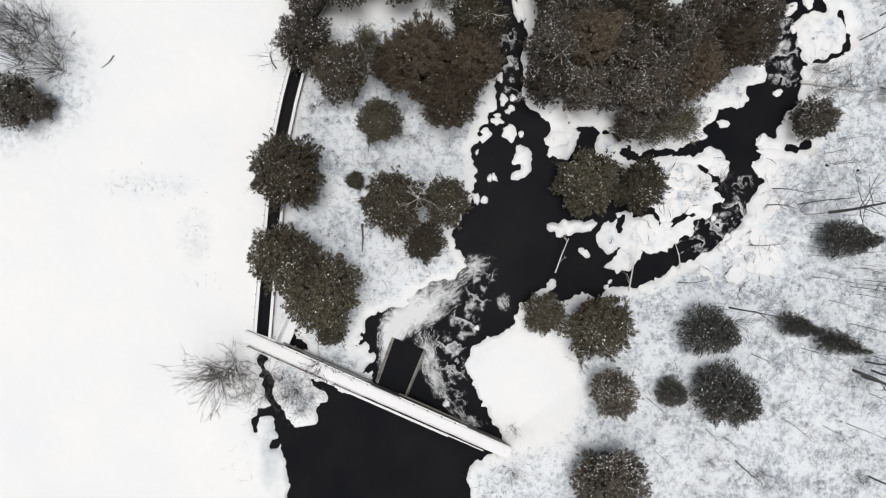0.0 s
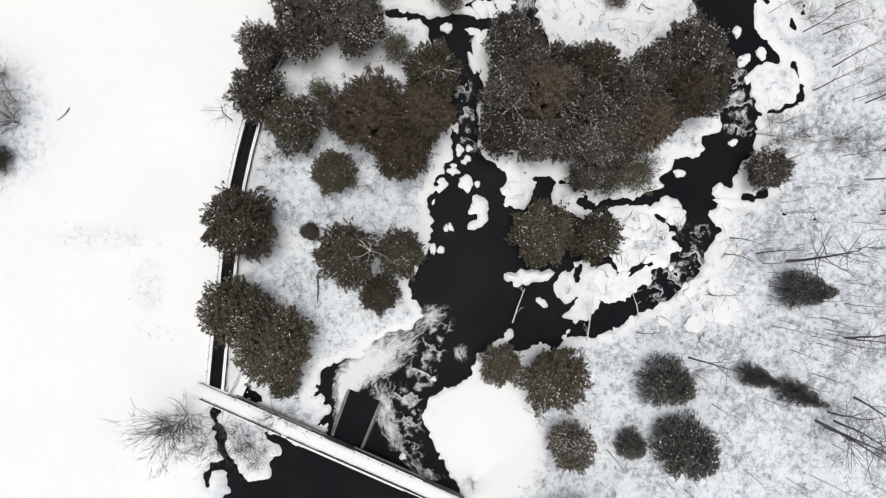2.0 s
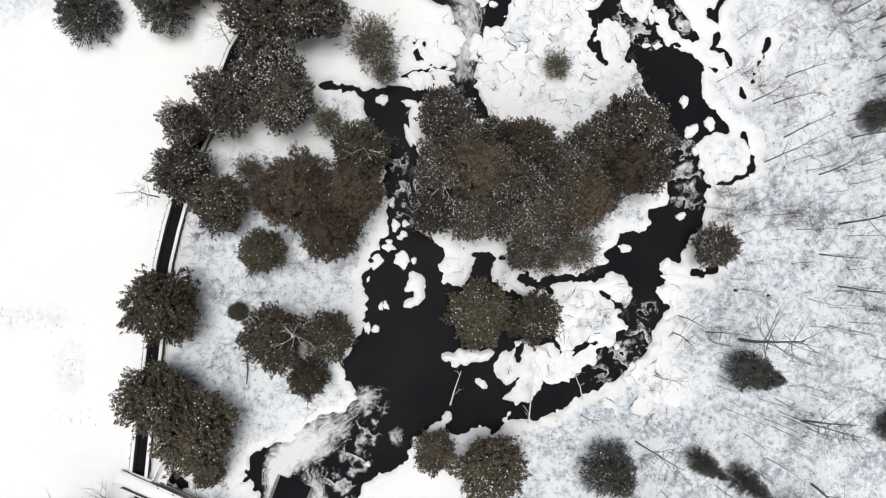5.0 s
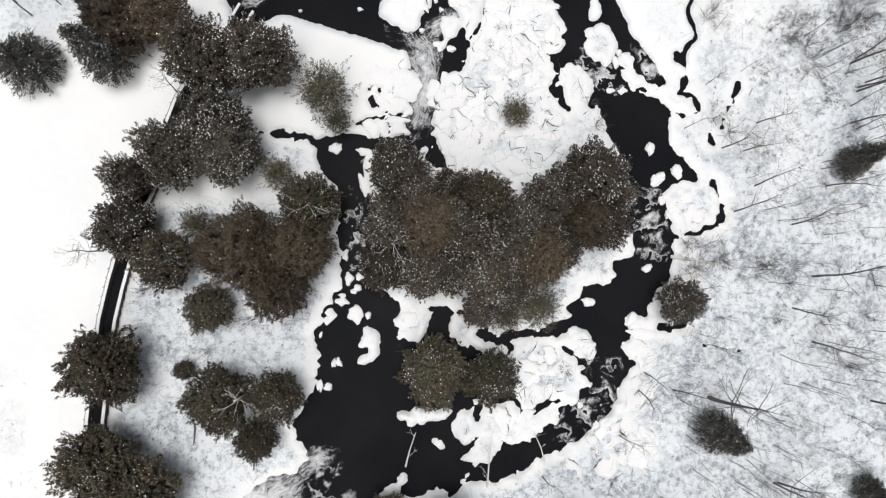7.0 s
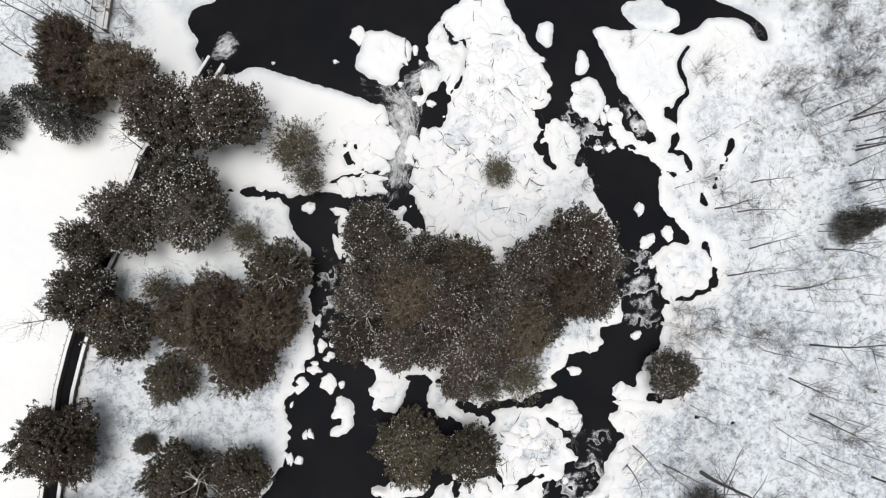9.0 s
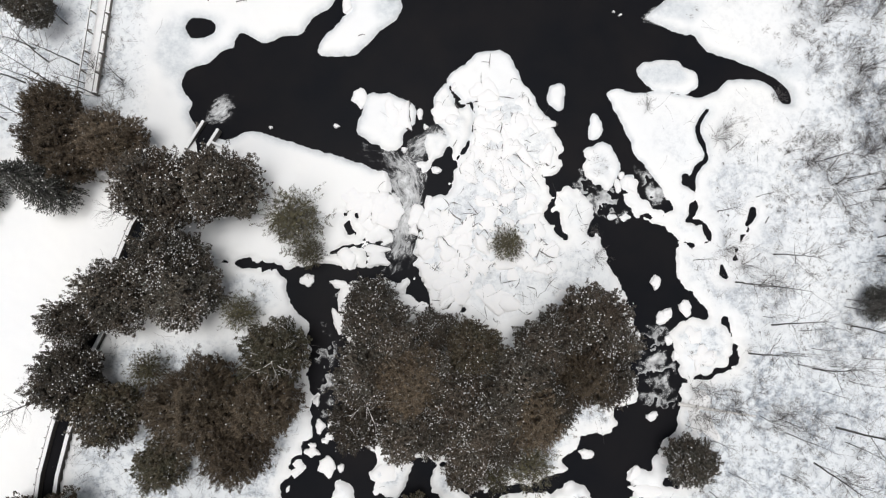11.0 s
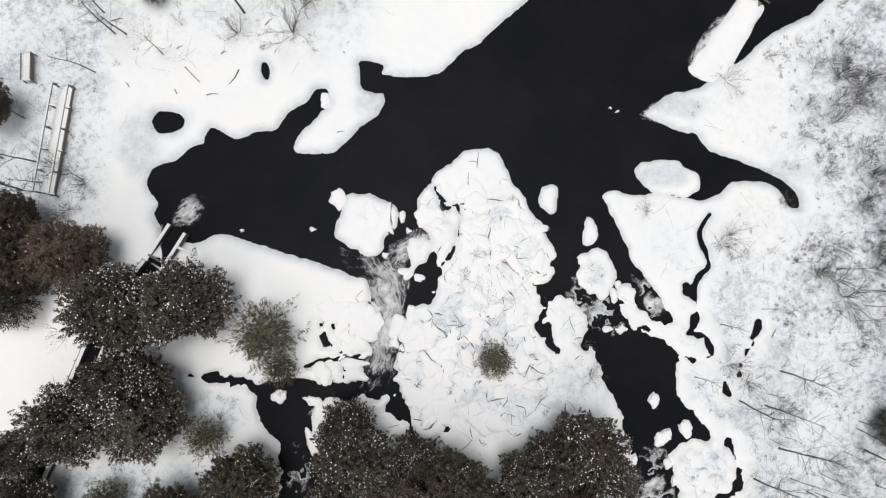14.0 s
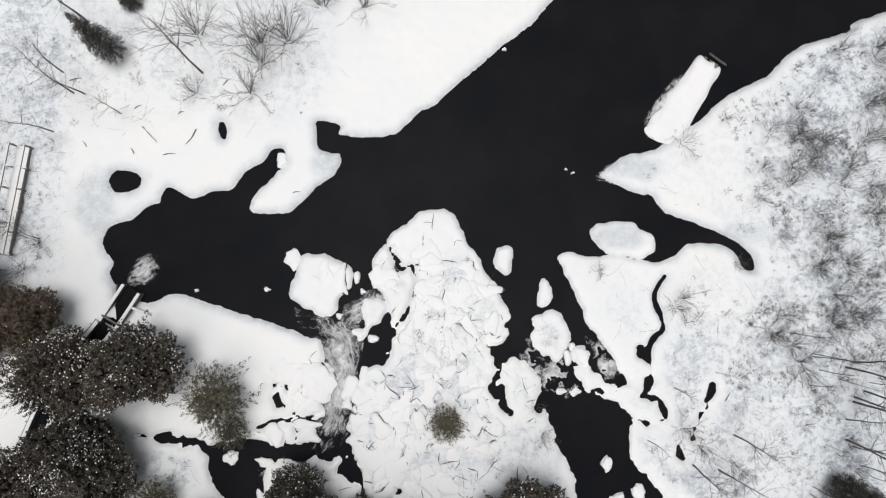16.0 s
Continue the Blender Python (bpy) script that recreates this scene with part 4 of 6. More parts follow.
# ---- boulders under snow ----
def build_boulders(table, group, label, lift):
    kinds = []
    for v in range(7):
        bm = bmesh.new()
        bmesh.ops.create_icosphere(bm, subdivisions=3, radius=1)
        for p in bm.verts:
            f = 1 + 0.48 * noise.noise(p.co * 1.3 + Vector((v * 9, 0, 0))) + 0.16 * noise.noise(p.co * 2.9 + Vector((0, v * 5, 0)))
            flat = 1 + 0.12 * math.cos(3 * math.atan2(p.co.y, p.co.x) + v)
            p.co = Vector((p.co.x * f * flat, p.co.y * f * flat, p.co.z * (0.9 + 0.1 * f)))
            if p.co.z > 0.45:
                p.co.z = 0.45 + (p.co.z - 0.45) * 0.5
        low = bm.copy()
        for p in low.verts:
            p.co.x, p.co.y, p.co.z = p.co.x * 0.93, p.co.y * 0.93, p.co.z * 0.7 - 0.22
        for f in bm.faces:
            f.smooth = True
        bmesh.ops.delete(bm, geom=[p for p in bm.verts if p.co.z < -0.12], context="VERTS")
        cap, rock = bpy.data.meshes.new("snow_cap"), bpy.data.meshes.new("rock")
        bm.to_mesh(cap), low.to_mesh(rock)
        bm.free(), low.free()
        cap.materials.append(CAP), rock.materials.append(ROCK)
        kinds.append((cap, rock))
    for k, (x, y, a, b) in enumerate(table):
        h = 0.28 + 0.16 * min(a, b)
        top = thing("boulder", label, "boulder", group, pose(x, y, 0.10 if lift is None else at_ground(x, y) + lift * min(a, b), 0, 0, (k * 37) % 50 - 25 if lift is None else (k * 83) % 360))
        cap, rock = kinds[k % 7]
        for name, me in (("snow_cap", cap), ("rock", rock)):
            o = new(name, me)
            o.parent, o.scale = top, (a, b, h)
            if name == "rock" and lift is not None:
                o.location = (0.10 * math.cos(k * 2.1), 0.10 * math.sin(k * 2.1), 0.06)
        tagged(top.children[0], "soft white snow cap")


# ---- trees ----
def spray(verts, faces, p, n, along, size, wide):
    """A small bent leaf spray."""
    t = along - n * along.dot(n)
    t = t.normalized() if t.length > 1e-3 else n.orthogonal().normalized()
    s = n.cross(t)
    i = len(verts)
    verts += [p - t * size * 0.5, p + s * wide * 0.5 - n * wide * 0.15, p + t * size * 0.5 - n * size * 0.12, p - s * wide * 0.5 - n * wide * 0.15]
    faces += [(i, i + 1, i + 2), (i, i + 2, i + 3)]


def blob(verts, faces, p, r, rng):
    i = len(verts)
    for v in ((1, 0, 0), (0, 1, 0), (-1, 0, 0), (0, -1, 0), (0, 0, 0.6), (0, 0, -0.5)):
        verts.append(p + Vector(v) * r * rng.uniform(0.7, 1.3))
    faces += [(i + a, i + (a + 1) % 4, i + 4) for a in range(4)] + [(i + (a + 1) % 4, i + a, i + 5) for a in range(4)]


def unit(rng):
    z, a = rng.uniform(-1, 1), rng.uniform(0, 2 * math.pi)
    q = math.sqrt(1 - z * z)
    return Vector((q * math.cos(a), q * math.sin(a), z))


def sprays_np(p, way, normal, size, wide):
    """Pointed leaf sprays as arrays: three corners each."""
    t = way - normal * np.sum(way * normal, 1, keepdims=True)
    t /= np.linalg.norm(t, axis=1, keepdims=True) + 1e-9
    side = np.cross(normal, t)
    size, wide = size[:, None], wide[:, None]
    foot = p - t * size * 0.5
    return np.stack([foot + side * wide * 0.5, foot - side * wide * 0.5, p + t * size * 0.5 - normal * size * 0.12], 1).reshape(-1, 3)


def units(gen, n):
    v = gen.normal(size=(n, 3))
    return v / np.linalg.norm(v, axis=1, keepdims=True)


def crown_tree(name, seed, mat, tufts, each, size, wide, snow, spread=0.5, lobes=22, fill=2600, limbs=10, shaggy=0.3):
    """A round-crowned tree of unit crown radius and height 2.15: trunk, limbs, boughs of tufted sprays, clots of snow."""
    gen, rng = np.random.default_rng(seed), random.Random(seed)
    tree = thing(name, "", "tree")
    # lumps: boughs that swell out of the dome, with creases between them
    lump = units(gen, lobes)
    lump[:, 2] = np.abs(lump[:, 2]) * 1.1 - 0.25
    lump /= np.linalg.norm(lump, axis=1, keepdims=True)
    swell = gen.uniform(0.75, 1.1, lobes)

    def dome(d):
        ang = np.arccos(np.clip(d @ lump.T, -1, 1))
        return 0.62 + 0.42 * np.max(np.exp(-((ang / 0.30) ** 2)) * swell, 1)

    k = np.arange(tufts) + 0.5
    cz, phi = 1 - 1.62 * k / tufts, k * 2.39996
    d = np.stack([np.sqrt(1 - cz * cz) * np.cos(phi), np.sqrt(1 - cz * cz) * np.sin(phi), cz], 1) + gen.normal(size=(tufts, 3)) * 0.05
    d /= np.linalg.norm(d, axis=1, keepdims=True)
    f = dome(d) * gen.uniform(0.82, 1.04, tufts) * np.where(gen.random(tufts) < 0.16, 1 + shaggy * gen.uniform(0, 0.6, tufts), 1)
    stretch = np.array([1, 1, 1.25])
    core = d * f[:, None] * stretch + np.array([0, 0, 0.86])
    way = d * np.array([0.75, 0.75, 0.5]) + np.array([0, 0, 0.4]) + units(gen, tufts) * 0.4
    way /= np.linalg.norm(way, axis=1, keepdims=True)
    reach = gen.uniform(0.07, 0.15, tufts) * (1 + shaggy)
    i = np.repeat(np.arange(tufts), each)
    n = len(i)
    along = gen.uniform(0, 1, n)
    p = core[i] + way[i] * (reach[i] * (along - 0.4))[:, None] + units(gen, n) * (0.052 * (1.2 - along))[:, None]
    g = gen.uniform(0.5, 1.35, n)
    nrm = d[i] * 0.4 + units(gen, n) * 0.7 + np.array([0, 0, 0.3])
    nrm /= np.linalg.norm(nrm, axis=1, keepdims=True)
    verts = [sprays_np(p, way[i] + units(gen, n) * spread, nrm, size * g, wide * g)]
    if fill:
        # the dusky inner twigs that close the crown
        e = units(gen, fill)
        e[:, 2] = np.where(e[:, 2] < -0.6, -e[:, 2], e[:, 2])
        q = e * (dome(e) * gen.uniform(0.35, 0.80, fill))[:, None] * stretch + np.array([0, 0, 0.86])
        verts.append(sprays_np(q, e + units(gen, fill) * 0.6, units(gen, fill), np.full(fill, 0.17), np.full(fill, 0.10)))
    verts = np.concatenate(verts)
    faces = np.arange(len(verts)).reshape(-1, 3)
    wv, wf = [], []
    tube(wv, wf, [Vector((0, 0, -0.1)), Vector((0.02, 0.01, 0.7)), Vector((0, 0, 1.8))], [0.07, 0.055, 0.012], 7)
    link("trunk", wv, wf, BARK, tree)
    for k in range(limbs):
        lv, lf = [], []
        a = Vector((0, 0, rng.uniform(0.5, 1.2)))
        h = units(gen, 1)
        h[0, 2] = abs(h[0, 2]) * 0.9
        e = Vector((h * dome(h)[:, None] * stretch)[0] * 0.96) + Vector((0, 0, 0.86))
        mid = a.lerp(e, 0.5) + unit(rng) * 0.07
        tube(lv, lf, [a, mid, e], [0.020, 0.011, 0.003], 4)
        for _ in range(5):
            u = mid.lerp(e, rng.uniform(0.1, 0.9))
            w = u + (unit(rng) + (e - a) * 0.7) * 0.26
            tube(lv, lf, [u, u.lerp(w, 0.5) + unit(rng) * 0.03, w], [0.006, 0.004, 0.001], 3)
        link("limb", lv, lf, TWIG, tree)
    link("crown", verts.tolist(), faces.tolist(), mat, tree)
    sv, sf = [], []
    for c, w, r, up in zip(core, way, reach, d[:, 2]):
        patch = 0.12 + 2.8 * max(0.0, noise.noise(Vector(c) * 1.7 + Vector((0, seed, 0))) + 0.1)
        for _ in range(3):
            if up > -0.1 and rng.random() < snow * patch:
                blob(sv, sf, Vector(c + w * r * 0.55) + unit(rng) * 0.07, rng.uniform(0.06, 0.15) ** 2, rng)
    if sv:
        tagged(link("snow_flecking", sv, sf, CAP, tree, "clots of snow caught in the crown"), kind="stuff")
    return tree


def conifer(seed, snow):
    """A dark conifer, unit radius at the foot and height 3: whorls of drooping branches set with needle sprays."""
    rng = random.Random(seed)
    tree = thing("conifer_tree", "", "tree")
    wv, wf = [], []
    tube(wv, wf, [Vector((0, 0, -0.15)), Vector((0, 0, 1.4)), Vector((0, 0, 3.0))], [0.065, 0.045, 0.006], 7)
    bv, bf, nv, nf, sv, sf = [], [], [], [], [], []
    z = 0.35
    while z < 2.92:
        t = (z - 0.35) / 2.6
        reach = (1 - t) ** 0.75 * 0.95 * (0.75 + 0.25 * min(1, t * 8)) + 0.05
        for k in range(15 if t < 0.7 else 8):
            a = rng.uniform(0, 2 * math.pi)
            r = reach * rng.uniform(0.80, 1.03)
            e = Vector((math.cos(a) * r, math.sin(a) * r, z - 0.10 * r + rng.uniform(-0.05, 0.08)))
            s = Vector((0, 0, z + 0.08))
            tube(bv, bf, [s, s.lerp(e, 0.5) + Vector((0, 0, 0.04)), e], [0.014, 0.010, 0.003], 3)
            for q in range(int(10 + 34 * r)):
                f = rng.uniform(0.2, 1.03)
                p = s.lerp(e, f) + unit(rng) * 0.10 * (1.2 - 0.5 * f)
                out = (e - s).normalized() + unit(rng) * 0.75
                spray(nv, nf, p, (unit(rng) * 0.6 + Vector((0, 0, 0.8))).normalized(), out, rng.uniform(0.06, 0.13), rng.uniform(0.016, 0.032))
                if rng.random() < snow:
                    blob(sv, sf, p + Vector((0, 0, 0.02)), rng.uniform(0.008, 0.022), rng)
        z += rng.uniform(0.09, 0.14)
    link("trunk", wv, wf, BARK, tree)
    tagged(link("branchwork", bv, bf, TWIG, tree), kind="stuff")
    tagged(link("needle_sprays", nv, nf, NEEDLE, tree), kind="stuff")
    if sv:
        tagged(link("snow_flecking", sv, sf, CAP, tree, "snow caught on the branches"), kind="stuff")
    return tree


def grow(rng, verts, faces, p, d, length, r, level, spread, kids, droop, sub=None):
    """One branch with its side branches."""
    n = 4 if level > 1 else 3
    path, dirs = [p], [d]
    for k in range(n):
        d = (d + unit(rng) * 0.16 + Vector((0, 0, droop))).normalized()
        path.append(path[-1] + d * length / n)
        dirs.append(d)
    tube(verts, faces, path, [r * (1 - 0.75 * k / n) for k in range(n + 1)], 5 if level > 2 else 3)
    if level <= 0:
        return
    for k in range(kids):
        f = rng.uniform(0.3, 1.0)
        i = min(int(f * n), n - 1)
        q = path[i].lerp(path[i + 1], f * n - i)
        side = (unit(rng) * spread + dirs[i] * (1.0 - 0.3 * spread)).normalized()
        grow(rng, *(sub or (verts, faces)), q, side, length * rng.uniform(0.38, 0.6), max(r * 0.45 * (1.1 - f * 0.5), 0.0035), level - 1, spread, kids, droop)


def bare_tree(name, seed, height, trunk, level, kids, spread, joined=False):
    rng = random.Random(seed)
    tree = thing(name, "", "tree")
    tv, tf = [], []
    path = [Vector((0, 0, -0.3))]
    d = Vector((rng.uniform(-0.07, 0.07), rng.uniform(-0.07, 0.07), 1)).normalized()
    for k in range(6):
        path.append(path[-1] + d * (height * 0.92 + 0.3) / 6)
        d = (d + unit(rng) * 0.07).normalized()
    tube(tv, tf, path, [trunk * (1 - 0.82 * k / 6) for k in range(7)], 6)
    link("trunk", tv, tf, BARK, tree)
    bv, bf = [], []
    for k in range(kids * 2):
        f = rng.uniform(0.35, 1.0)
        i = min(int(f * 6), 5)
        q = path[i].lerp(path[i + 1], f * 6 - i)
        a = rng.uniform(0, 2 * math.pi)
        d = Vector((math.cos(a) * spread, math.sin(a) * spread, rng.uniform(0.5, 1.0))).normalized()
        sub = ([], [])
        grow(rng, bv, bf, q, d, height * rng.uniform(0.16, 0.32) * (1.3 - 0.5 * f), trunk * 0.30 * (1.3 - f * 0.6), level, 0.65, 3, 0.03, None if joined else sub)
        if not joined:
            limb = link("branch", bv, bf, BARK, tree)
            tagged(link("twigwork", *sub, TWIG, limb), kind="stuff")
            bv, bf = [], []
    if joined:
        tagged(link("twigwork", bv, bf, TWIG, tree), kind="stuff")
    return tree


def bare_shrub(seed, stems, level, flare, kids=3):
    """A clump of bare stems fanning out from one foot, of height 1."""
    rng = random.Random(seed)
    bush = thing("bare_shrub", "", "shrub")
    for part_name, count, lv in (("stem", stems, level), ("shoot", stems, max(level - 1, 0))):
        for k in range(count):
            v, f = [], []
            a = rng.uniform(0, 2 * math.pi)
            g = rng.uniform(0.15, flare)
            d = Vector((math.cos(a) * g, math.sin(a) * g, 1)).normalized()
            grow(rng, v, f, Vector((rng.uniform(-0.05, 0.05), rng.uniform(-0.05, 0.05), -0.08)), d, rng.uniform(0.5, 1.0), 0.0085, lv, 0.5, kids, 0.0)
            link(part_name, v, f, TWIG, bush)
    return bush


def plant(makers, table, labels, group, tall, turn0=0, swell=1.0):
    """Sets out copies: table rows are x, y, crown radius, height."""
    for k, (x, y, r, h) in enumerate(table):
        src = makers[k % len(makers)]
        ob = copy_thing(src, pose(x, y, at_ground(x, y) - 0.05, 0, 0, (k * 83 + turn0) % 360))
        ob.scale = (r * swell, r * swell, h / tall)
        tagged(ob, labels[k % len(labels)], group=group)


def plant_tall(makers, table, label, group, unit_height, turn0=0, wide=1.0):
    """Copies of upright things by x, y, height."""
    for k, (x, y, h) in enumerate(table):
        ob = copy_thing(makers[k % len(makers)], pose(x, y, at_ground(x, y) - 0.05, 0, 0, (k * 131 + turn0) % 360))
        f = h / unit_height
        ob.scale = (f * wide, f * wide, f)
        tagged(ob, label, group=group)


def discard(makers):
    for src in makers:
        for o in (*src.children_recursive, src):
            bpy.data.objects.remove(o)


BOULDERS_A = [(7.1, 2.7, 0.41, 0.35), (6.1, 2.9, 0.24, 0.47), (7.6, 5, 0.24, 0.41), (8.2, 10.9, 0.47, 0.35), (9.7, 9.7, 0.71, 0.82), (10.9, 9.6, 0.3, 0.35), (9, 13.1, 0.41, 0.58), (9.9, 12.2, 0.41, 0.29), (10.5, 22.2, 0.53, 1.04), (11.2, 17.3, 0.35, 0.93), (8.7, 15.3, 0.29, 0.41), (32.3, 10.8, 0.61, 0.41), (38.1, 14.1, 0.55, 0.36), (28.5, 14.3, 0.3, 0.29), (39.1, 22.6, 0.55, 0.53), (36.6, 9, 0.86, 0.65), (3.1, -18.6, 0.36, 0.36), (6.3, -10.6, 0.3, 0.24), (8.4, 11.5, 0.35, 0.23), (31.3, 6, 0.43, 0.36), (26.4, 0.1, 0.55, 0.42), (31.4, 0.8, 0.31, 0.3)]
BOULDERS_B = [(4.9, -23.8, 0.24, 0.24), (7.8, 25.8, 0.5, 0.5), (10.7, 22.1, 0.5, 0.83), (38.6, 25.8, 0.39, 0.56), (39.5, 22.9, 0.5, 0.5), (36.5, 34.5, 0.56, 0.79), (35.3, 34.4, 0.34, 0.57), (8.6, 10.9, 0.44, 0.33), (9.5, 11.9, 0.33, 0.27), (8.1, 5.1, 0.27, 0.43), (6.3, 2.9, 0.27, 0.54), (35.6, 35.4, 0.28, 0.34), (10, 13.3, 0.38, 0.33), (39.7, 20.7, 0.39, 0.39), (40.2, 19.3, 0.34, 0.39), (36.8, 21, 0.34, 0.45), (15.8, 24.9, 0.55, 0.33), (12.1, 42.2, 0.66, 0.81), (17.5, 40.8, 0.28, 0.52), (10, 39.6, 0.28, 0.19), (20.6, 43.3, 0.24, 0.38), (18, 39.6, 0.24, 0.24)]
BOULDERS_C = [(14.2, 31.9, 1.21, 0.83), (13, 30.9, 0.93, 0.65), (14.5, 31, 0.56, 0.6), (14, 29.8, 0.56, 0.41), (13.6, 28.5, 1.11, 0.46), (17.3, 31.5, 0.7, 0.92), (17, 30.3, 0.47, 0.46), (38.5, 25.9, 0.42, 0.5), (7.6, 25.8, 0.51, 0.5), (10.5, 25.5, 0.74, 0.36), (41.2, 23.6, 0.56, 0.73), (-0.2, 27.4, 0.37, 0.27), (18.4, 32.4, 0.47, 0.83), (35, 50.4, 0.15, 0.1), (35.6, 50.1, 0.19, 0.1), (29.6, 60.8, 0.2, 0.15), (4.2, 39.4, 0.19, 0.14), (19, 35.7, 0.47, 0.33), (16.1, 37.5, 0.28, 0.24), (10.9, 50.5, 0.48, 0.59), (13.8, 27.7, 1.02, 0.64), (39.6, 23.2, 0.38, 0.36)]
BOULDERS = BOULDERS_A + BOULDERS_B + BOULDERS_C
build_boulders(BOULDERS, "snow-capped boulders in the water", "dark wet boulder under a rounded cap of snow", None)
OLIVE_TREES = [(-12.4, 5.2, 3.85, 8.5), (-12.7, -3.1, 3.51, 9), (-9.1, -6.4, 4.07, 8.5), (-8.6, -10.7, 1.53, 4), (-2.3, 2.2, 3.38, 7.5), (2.9, 2.4, 2.62, 6.5), (0.9, -1.6, 2.14, 5), (-6.2, 4.6, 1.06, 2.5), (17.3, 4.4, 3.47, 7.5), (22.5, 4.1, 2.76, 6.5), (-3.6, 10.4, 2.37, 5), (-7.3, 15.1, 2.93, 7.5), (12.9, -8.8, 2.25, 5), (18.2, -10.0, 3.6, 7.5), (6.0, 19.9, 2.89, 9), (21.9, 20.4, 2.7, 9.5)]
BROWN_TREES = [(0.5, 15.9, 3.84, 10.5), (3.1, 12.2, 2.91, 9), (5.1, 15.9, 3.11, 9.5), (-2.5, 15.7, 2.12, 7.5), (17.1, 17.8, 3.1, 10), (26.8, 15.1, 2.85, 9.5), (31.0, 18.2, 2.61, 9), (-11.3, 36.5, 3.15, 7.5), (-7.6, 36.9, 2.79, 7.5), (-12.4, 39.6, 2.28, 8)]
DARK_TREES = [(13.3, 18.3, 2.85, 9.5), (12.8, 14.4, 2.52, 8.5), (16.6, 13.4, 2.67, 8.5), (20.3, 16.6, 2.9, 9.5), (22.0, 13.4, 2.97, 9), (21.5, 10.3, 1.83, 6), (25.5, 18.2, 2.5, 9.5), (24.3, 15.9, 2.56, 9), (32.9, 17.7, 2.26, 8.5), (31.9, 22.5, 3.39, 8.5), (14.0, 22.5, 3.02, 9), (40.4, 10.9, 2.31, 5.5), (18.9, 21.7, 1.97, 7), (28.7, 15.9, 2.16, 8.5), (27.4, 20.3, 2.57, 8.5), (29.3, 21.6, 2.28, 7.5), (33.8, 20.8, 2.07, 7.5), (24.3, 12.8, 2.16, 8), (15.5, 20.8, 2.32, 8), (18.6, 13.8, 2.36, 8.5), (18.9, 18.2, 2.35, 9), (-15.2, 48.9, 2.1, 8), (-12.7, 36.8, 1.7, 8), (-38.1, 11.9, 2.6, 6), (-36.4, 11.6, 1.5, 4), (-40.5, 12.4, 2.6, 6)]
SNOWY_TREES = [(-3.4, 33.1, 3.64, 10.5), (1.4, 33.4, 3.48, 10), (-2.4, 27.4, 3.14, 9.5), (-1.2, 24.6, 3.14, 9.5), (-6.6, 24.4, 3.19, 9.5), (-10.3, 22.3, 2.29, 8), (-10.7, 17.7, 3.02, 7.5), (-7.5, 14.6, 2.53, 7.5), (20.1, -17.1, 2.65, 5), (19.3, -25.6, 3.9, 7), (13.7, 24.1, 2.22, 8)]
PALE_BUSHES = [(6.9, 30.9, 2.99, 5), (8.1, 28.2, 1.6, 3.5), (2.6, 23.1, 1.79, 5), (26.8, 10.7, 2.58, 5), (24.0, 9.6, 1.75, 4), (25.2, 29.1, 1.69, 2.6), (-4.9, 18.3, 1.74, 5)]
PINES = [(29.7, -10.6, 3.3, 8.6), (31.8, -17.4, 4.1, 8.4), (26.5, -17.3, 2, 4.4), (39.1, -10.2, 1.6, 6.7), (43, -11.9, 1.7, 8), (43.8, -1.3, 2.5, 8), (-20.4, 33.2, 3.6, 5.6), (-12.8, 33.6, 3.0, 9.6), (57.5, 24.6, 1.6, 8.6), (58.3, -7, 1.9, 3.5), (-3.6, 59.4, 1.6, 7.7), (57.5, 24, 1.9, 4.5), (-2.4, 63.9, 1.2, 3.1)]
BARE_TREES = [(58.3, 34.2, 9), (58.8, 31.4, 9), (58.2, 28.3, 8), (48.7, 22.1, 7), (46.7, 19.6, 7), (52.3, 18.3, 7), (54.1, 13.2, 10), (52.1, 10.2, 7), (54, 6.9, 8), (37.6, 4, 6), (37, 2.3, 6), (40.3, 2.3, 7), (50, -6.7, 8), (59.4, 1.2, 9), (35, -2, 5), (45.7, 25.9, 7), (44.1, 32.2, 4), (55.7, 22.1, 7), (48.7, -15.4, 10), (48.6, -26.9, 9), (33.1, -8.6, 9), (27.6, -5.9, 5), (-14, 15.8, 6.5), (34, -25, 6), (30.2, -17.9, 8)]
STOUT_TREES = [(46.8, -15.4, 10.5), (47.7, -16.0, 10), (50.8, -12.9, 8.5), (50.4, -6.7, 8), (48.1, -14.5, 8)]
FAR_BARE_TREES = [(-2.9, 54.2, 5), (-7.9, 57.6, 6.5), (-6, 55.8, 6.5), (-6.9, 55.8, 7), (3.8, 57.9, 10), (-6.4, 62.3, 10), (58.8, 34.6, 8), (58.9, 31.8, 8), (49.1, 28.4, 7), (47.7, 25.6, 7), (59.7, 32.3, 8), (58.2, 29.9, 6), (58.8, 27.7, 6), (-13.8, 42.4, 8), (-15.5, 45, 7), (-12.1, 43.1, 5), (-17.4, 43.1, 8), (-16.6, 51.9, 8), (-8.4, 52.5, 6), (-7.2, 30.9, 6), (-21.5, 38.6, 8), (-18.8, 39.7, 7), (-23.1, 39.9, 7), (-15.3, 43.0, 7), (-12.8, 44.8, 7), (-16.7, 46.2, 6.5), (-11.0, 42.0, 6), (-16.8, 39.6, 7), (-13.9, 48.4, 5), (-8.9, 43.4, 4), (-15.7, 49.9, 6)]
